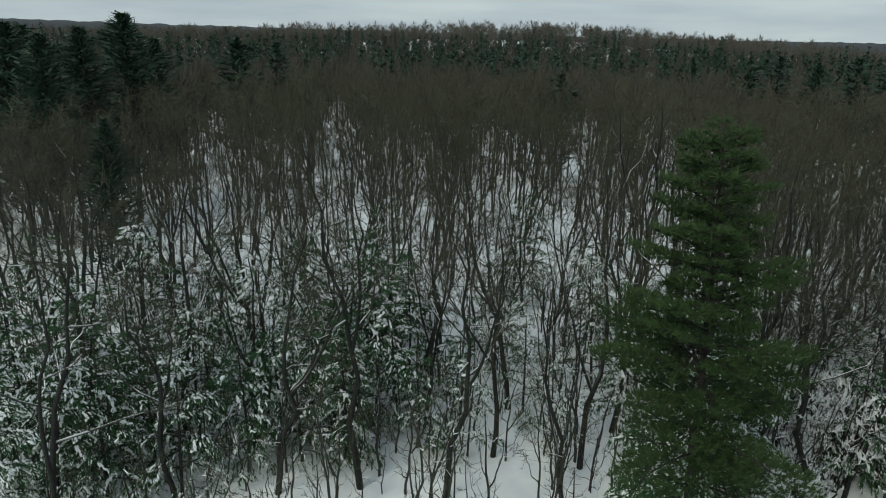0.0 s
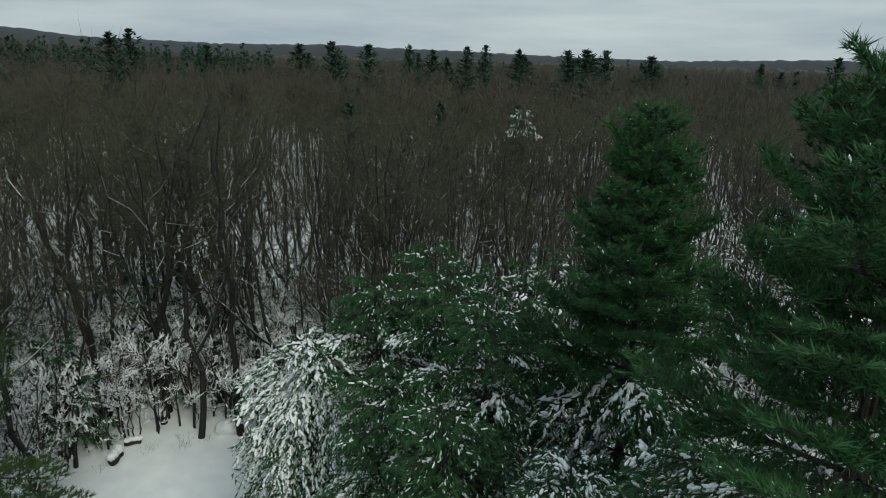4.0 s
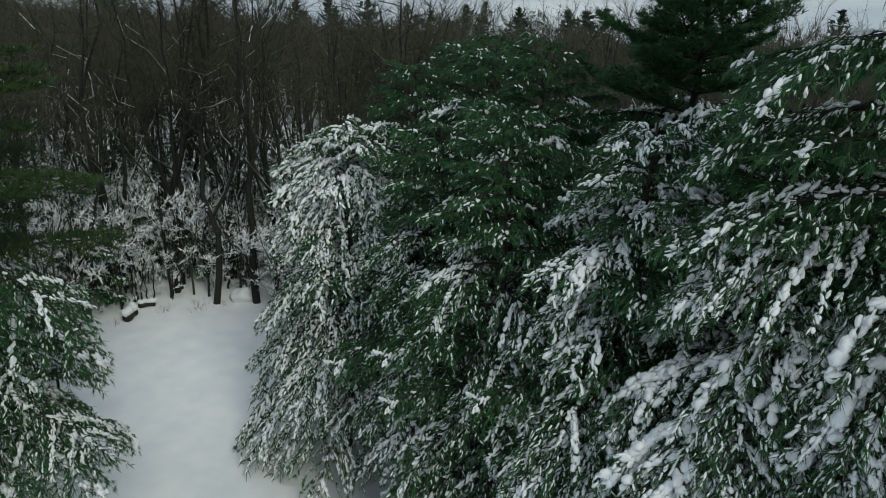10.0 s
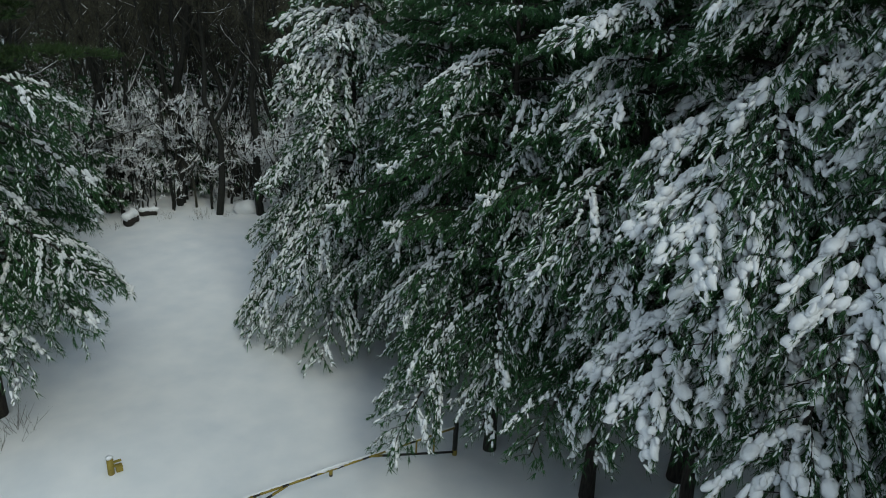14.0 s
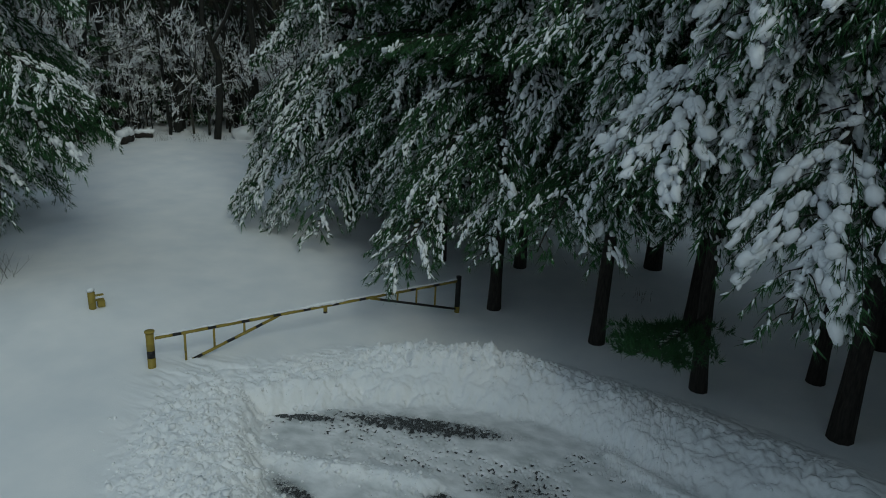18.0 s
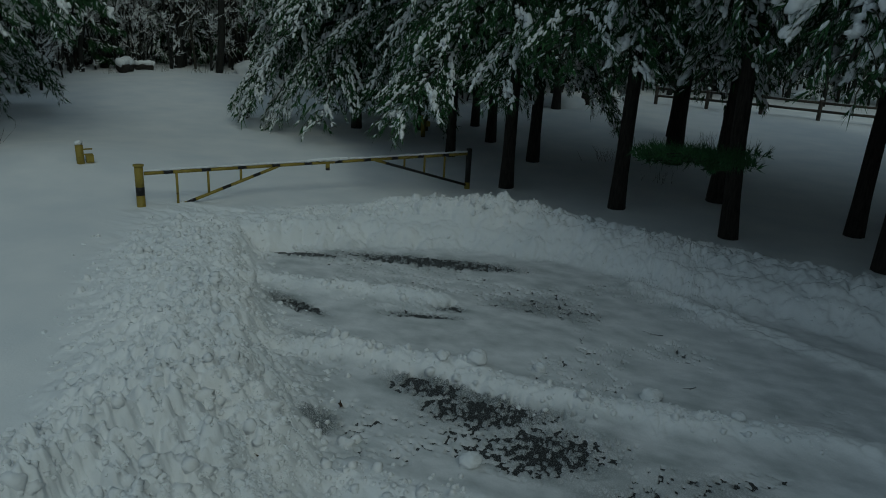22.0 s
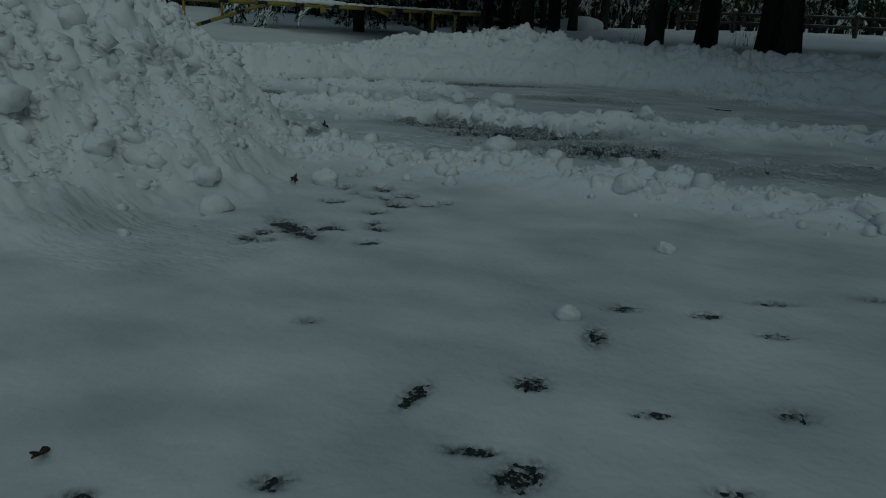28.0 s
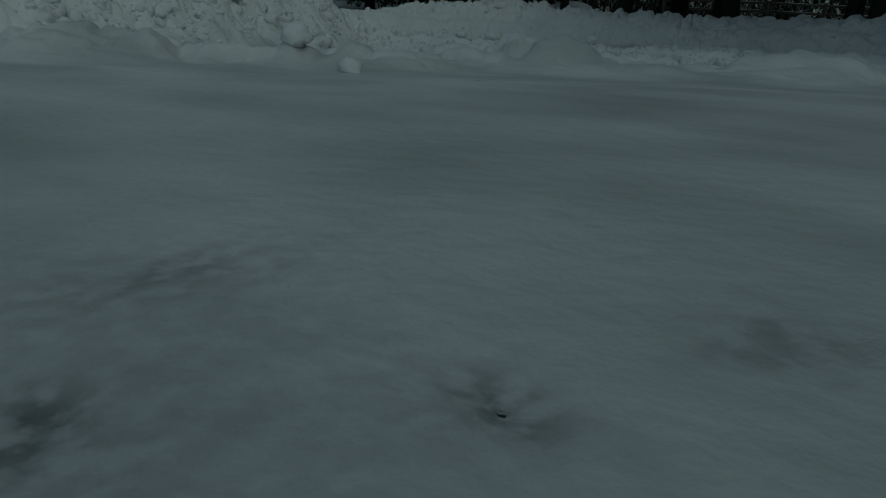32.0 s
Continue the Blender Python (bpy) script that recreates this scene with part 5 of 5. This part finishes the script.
# crumbs and clods thrown up by the plough
def scatter_clods(count):
    v0, f0 = blob_template(4, 6)
    r = np.random.default_rng(77)
    soup, xs, ys, sizes = Soup(), [], [], []
    lines = ((LEFT_BANK[:7], 1.1, 0.5), (BACK_BANK[:7], 0.6, 0.12), (ROW_C[:5], 0.4, 0.12), (ROW_B[:7], 0.35, 0.1), (ROW_A, 0.3, 0.06))
    for pts, w, share in lines:
        seg = np.hypot(*np.diff(np.array(pts), axis=0).T)
        cum = np.concatenate([[0], np.cumsum(seg)])
        n = int(count * share)
        u = r.random(n) * cum[-1]
        p = np.array(pts)
        xs.append(np.interp(u, cum, p[:, 0]) + r.normal(0, w * 0.55, n))
        ys.append(np.interp(u, cum, p[:, 1]) + r.normal(0, w * 0.55, n))
        sizes.append(np.clip(r.lognormal(-3.8, 0.55, n), 0.010, 0.09))
    x, y, sz = np.concatenate(xs), np.concatenate(ys), np.concatenate(sizes)
    z = snow_surface(x.copy(), y.copy())
    n = len(x)
    wob = 1 + r.normal(0, 0.16, (n, len(v0)))
    turn = r.uniform(0, 6.28, n)
    flat = r.uniform(0.6, 0.95, n)
    px = (v0[None, :, 0] * np.cos(turn)[:, None] - v0[None, :, 1] * np.sin(turn)[:, None]) * wob * sz[:, None] + x[:, None]
    py = (v0[None, :, 0] * np.sin(turn)[:, None] + v0[None, :, 1] * np.cos(turn)[:, None]) * wob * sz[:, None] * 0.85 + y[:, None]
    pz = v0[None, :, 2] * wob * (sz * flat)[:, None] + (z + sz * 0.12)[:, None]
    soup.add(np.stack([px, py, pz], -1).reshape(-1, 3), (f0[None] + (np.arange(n) * len(v0))[:, None, None]).reshape(-1, 3))
    return tagged(new("snow_clods", soup.mesh("snow_clods", [SNOW_CHUNK])), "crumbled white snow clods on the ploughed banks", "snow clods", kind="stuff")


scatter_clods(2600)


def scatter_lumps(name, label, count, lo, hi, seed, lines):
    """Rounded, uneven lumps of snow, sunk into the thrown-up banks."""
    v0, f0 = blob_template(7, 10) if hi > 0.08 else blob_template(5, 7)
    r = np.random.default_rng(seed)
    xs, ys, sizes = [], [], []
    for pts, w, share, k in lines:
        p = np.array(pts)
        cum = np.concatenate([[0], np.cumsum(np.hypot(*np.diff(p, axis=0).T))])
        n = int(count * share)
        u = r.random(n) * cum[-1]
        side = r.uniform(-0.72, 0.72, (2, n)) * w
        xs.append(np.interp(u, cum, p[:, 0]) + side[0])
        ys.append(np.interp(u, cum, p[:, 1]) + side[1])
        sizes.append((lo + (hi - lo) * r.random(n) ** 2.2) * k)
    x, y, sz = np.concatenate(xs), np.concatenate(ys), np.concatenate(sizes)
    z = snow_surface(x.copy(), y.copy())
    n = len(x)
    off = r.uniform(0, 50, (n, 1))
    k1, k2, k3 = (r.normal(0, 1.5, (n, 3)) for _ in range(3))
    wob = 1 + 0.3 * np.sin(k1 @ v0.T + off) + 0.26 * np.sin(1.8 * k2 @ v0.T + 2 * off) + 0.18 * np.sin(2.8 * k3 @ v0.T + 3 * off)
    ax = sz[:, None] * r.uniform(0.75, 1.3, (n, 3)) * np.array([1, 1, 0.85])
    v = v0[None] * wob[..., None] * ax[:, None] + np.stack([x, y, z - r.uniform(0.3, 0.85, n) * sz], -1)[:, None]
    soup = Soup()
    soup.add(v.reshape(-1, 3), (f0[None] + (np.arange(n) * len(v0))[:, None, None]).reshape(-1, 3))
    return tagged(new(name, soup.mesh(name, [SNOW_CHUNK], smooth=hi > 0.08)), label, "snow lumps", kind="stuff")


LEFT_FOOT = [(2.3, 4.4), (1.5, 3.3), (0.8, 2.95), (0.1, 3.2), (-1.5, 3.7)]
PILES = ((LEFT_BANK[1:7], 1.75, 0.60, 1.0), (LEFT_FOOT, 0.45, 0.3, 0.7), (BACK_BANK[1:7], 0.75, 0.18, 0.8), (ROW_C[:5], 0.42, 0.10, 0.55), (ROW_B[:7], 0.3, 0.06, 0.5), (PLOUGHED[-5:] + PLOUGHED[:4], 0.3, 0.16, 0.5))
scatter_lumps("large_snow_lumps", "large rounded lumps of snow in the ploughed bank", 30, 0.06, 0.12, 91, ((LEFT_BANK[2:7], 1.0, 0.8, 1.0), (BACK_BANK[2:7], 0.6, 0.2, 0.8)))
scatter_lumps("snow_lumps", "rounded lumps of snow in the ploughed bank", 900, 0.03, 0.085, 92, PILES)
scatter_lumps("small_snow_lumps", "small crumbled lumps of snow in the ploughed bank", 6500, 0.012, 0.042, 93, PILES)

# the logs and the boulder at the end of the opening
def log(x, y, turn, length, r, label):
    z = on_land(x, y)
    s = Soup()
    k = np.linspace(-0.5, 0.5, 7)
    tube(s, np.stack([k * length, 0.04 * np.sin(k * 9), 0.5 * r + 0.02 * np.cos(k * 7)], 1), np.full(7, r) * (1 + 0.06 * np.sin(k * 15)), 11, 0, cap=True)
    ob = tagged(new("fallen_log", s.mesh("fallen_log", [PINE_BARK])), label, "log", "fallen logs")
    ob.matrix_world = pose(x, y, z + 0.1, 0, 0, turn)
    s = Soup()
    u = np.linspace(-0.46, 0.46, 7) * length
    blobs(s, np.stack([u, 0 * u, np.full(7, 1.75 * r)], 1), np.tile([[1.0, 0, 0]], (7, 1)), np.full(7, length * 0.15), np.full(7, r * 1.12), lumpy=True)
    part("snow_load", s.mesh("log_snow", [SNOW_LOAD]), ob, "thick rounded ridge of snow")["kind"] = "stuff"


log(24.4, 29.75, 25, 1.0, 0.26, "dark fallen log topped with snow beside the trees")
log(26.05, 30.15, -40, 0.9, 0.16, "thinner snow-topped log among the trees")

v, f = blob_template(9, 14)
r = 1 + 0.4 * np.array([noise.noise(Vector(p * 1.3)) for p in v])
boulder = tagged(new("snowy_boulder", mesh_of("snowy_boulder", v * r[:, None] * np.array([0.85, 0.72, 0.52]), f, [SNOW_LOAD])), "boulder buried under a smooth cap of snow", "boulder")
boulder.matrix_world = pose(30.0, 26.2, on_land(30.0, 26.2) + 0.22)
v, f = blob_template(9, 14)
r = 1 + 0.25 * np.array([noise.noise(Vector(p * 1.1 + 3)) for p in v])
boulder = tagged(new("snowy_boulder", mesh_of("snowy_hump", v * r[:, None] * np.array([1.1, 1.3, 0.5]), f, [SNOW_LOAD])), "low hump of snow round a pine foot", "boulder")
boulder.matrix_world = pose(31.8, 8.2, on_land(31.8, 8.2) + 0.1)


# ---- weeds, leaves and sticks ----
def weeds(x, y, height, count, label="dry brown weeds poking through snow"):
    s = Soup()
    b = np.stack([rng.normal(0, 0.25, count), rng.normal(0, 0.25, count), np.full(count, -0.05)], 1)
    w = np.stack([rng.normal(0, 0.25, count), rng.normal(0, 0.25, count), rng.uniform(0.5, 1.1, count)], 1) * height
    spikes(s, b, w, np.full(count, 0.014), 0)
    spikes(s, b + w * 0.6, w * 0.35 + rng.normal(0, 0.12 * height, (count, 3)), np.full(count, 0.01), 0)
    ob = tagged(new("dry_weeds", s.mesh("dry_weeds", [TWIG], False)), label, "weeds", "dry weeds")
    ob.matrix_world = pose(x, y, on_land(x, y))


for x, y, h, n in ((27.1, 27.2, 0.6, 26), (27.8, 27.9, 0.5, 22), (26.0, 28.6, 0.6, 20), (25.0, 30.5, 0.5, 24), (28.4, 26.6, 0.4, 18), (24.96, 0.74, 0.6, 26), (25.6, -0.4, 0.5, 18), (19.7, 3.6, 0.5, 20),
                   (17.2, 1.6, 0.4, 14), (8.6, 17.6, 0.9, 26), (7.7, 17.3, 0.8, 22), (23.5, 29.8, 0.5, 18)):
    weeds(x, y, h, n)


def dead_leaf(x, y, size, turn):
    """A curled, lobed oak leaf lying on the snow."""
    t = np.linspace(0, 2 * np.pi, 19)[:-1]
    rad = size * (0.75 + 0.25 * np.cos(5 * t))
    v = np.stack([rad * np.cos(t), 0.55 * rad * np.sin(t), 0.35 * size * np.cos(2 * t) * np.abs(np.cos(t))], 1)
    v = np.concatenate([v, v + np.array([0, 0, 0.004]), [(0, 0, 0.0), (0, 0, 0.006)]])
    n = 18
    f = []
    for i in range(n):
        j = (i + 1) % n
        f += [(2 * n, j, i), (2 * n + 1, n + i, n + j), (i, j, n + j), (i, n + j, n + i)]
    ob = tagged(new("dead_leaf", mesh_of("dead_leaf", v, f, [LEAF], smooth=False)), "curled brown oak leaf lying on snow", "leaf", "dead leaves")
    z = float(snow_surface(np.array([x]), np.array([y]))[0])
    ob.matrix_world = pose(x, y, z + 0.45 * size, 25, -20, turn)


for x, y, k, turn in ((1.09, 2.44, 0.045, 20), (-1.47, 1.17, 0.03, 70), (1.35, 3.34, 0.045, 130), (3.12, 3.57, 0.06, 50), (-1.3, 1.28, 0.025, 200)):
    dead_leaf(x, y, k, turn)


def stick(x, y, length, turn):
    s = Soup()
    k = np.linspace(0, 1, 5)
    tube(s, np.stack([k * length, 0.08 * length * np.sin(k * 5), 0.012 + 0.06 * length * k], 1), 0.008 * (1.1 - 0.7 * k), 5, 0, cap=True)
    tube(s, np.array([(0.5 * length, 0.05 * length, 0.03 * length), (0.7 * length, 0.25 * length, 0.1 * length)]), [0.005, 0.002], 4, 0, cap=True)
    ob = tagged(new("fallen_twig", s.mesh("fallen_twig", [BARK])), "short dark forked twig on packed snow", "twig", "fallen twigs")
    ob.matrix_world = pose(x, y, float(snow_surface(np.array([x]), np.array([y]))[0]), 0, 0, turn)


for x, y, length, turn in ((-1.8, 0.5, 0.09, 120), (7.09, 2.28, 0.35, 30), (7.06, 0.36, 0.3, 100), (-1.07, -1.39, 0.1, 60), (6.2, 1.4, 0.25, 10), (5.6, -0.2, 0.2, 140), (3.0, -0.9, 0.18, 80), (-1.5, -1.0, 0.08, 10), (0.4, -0.6, 0.12, 40)):
    stick(x, y, length, turn)
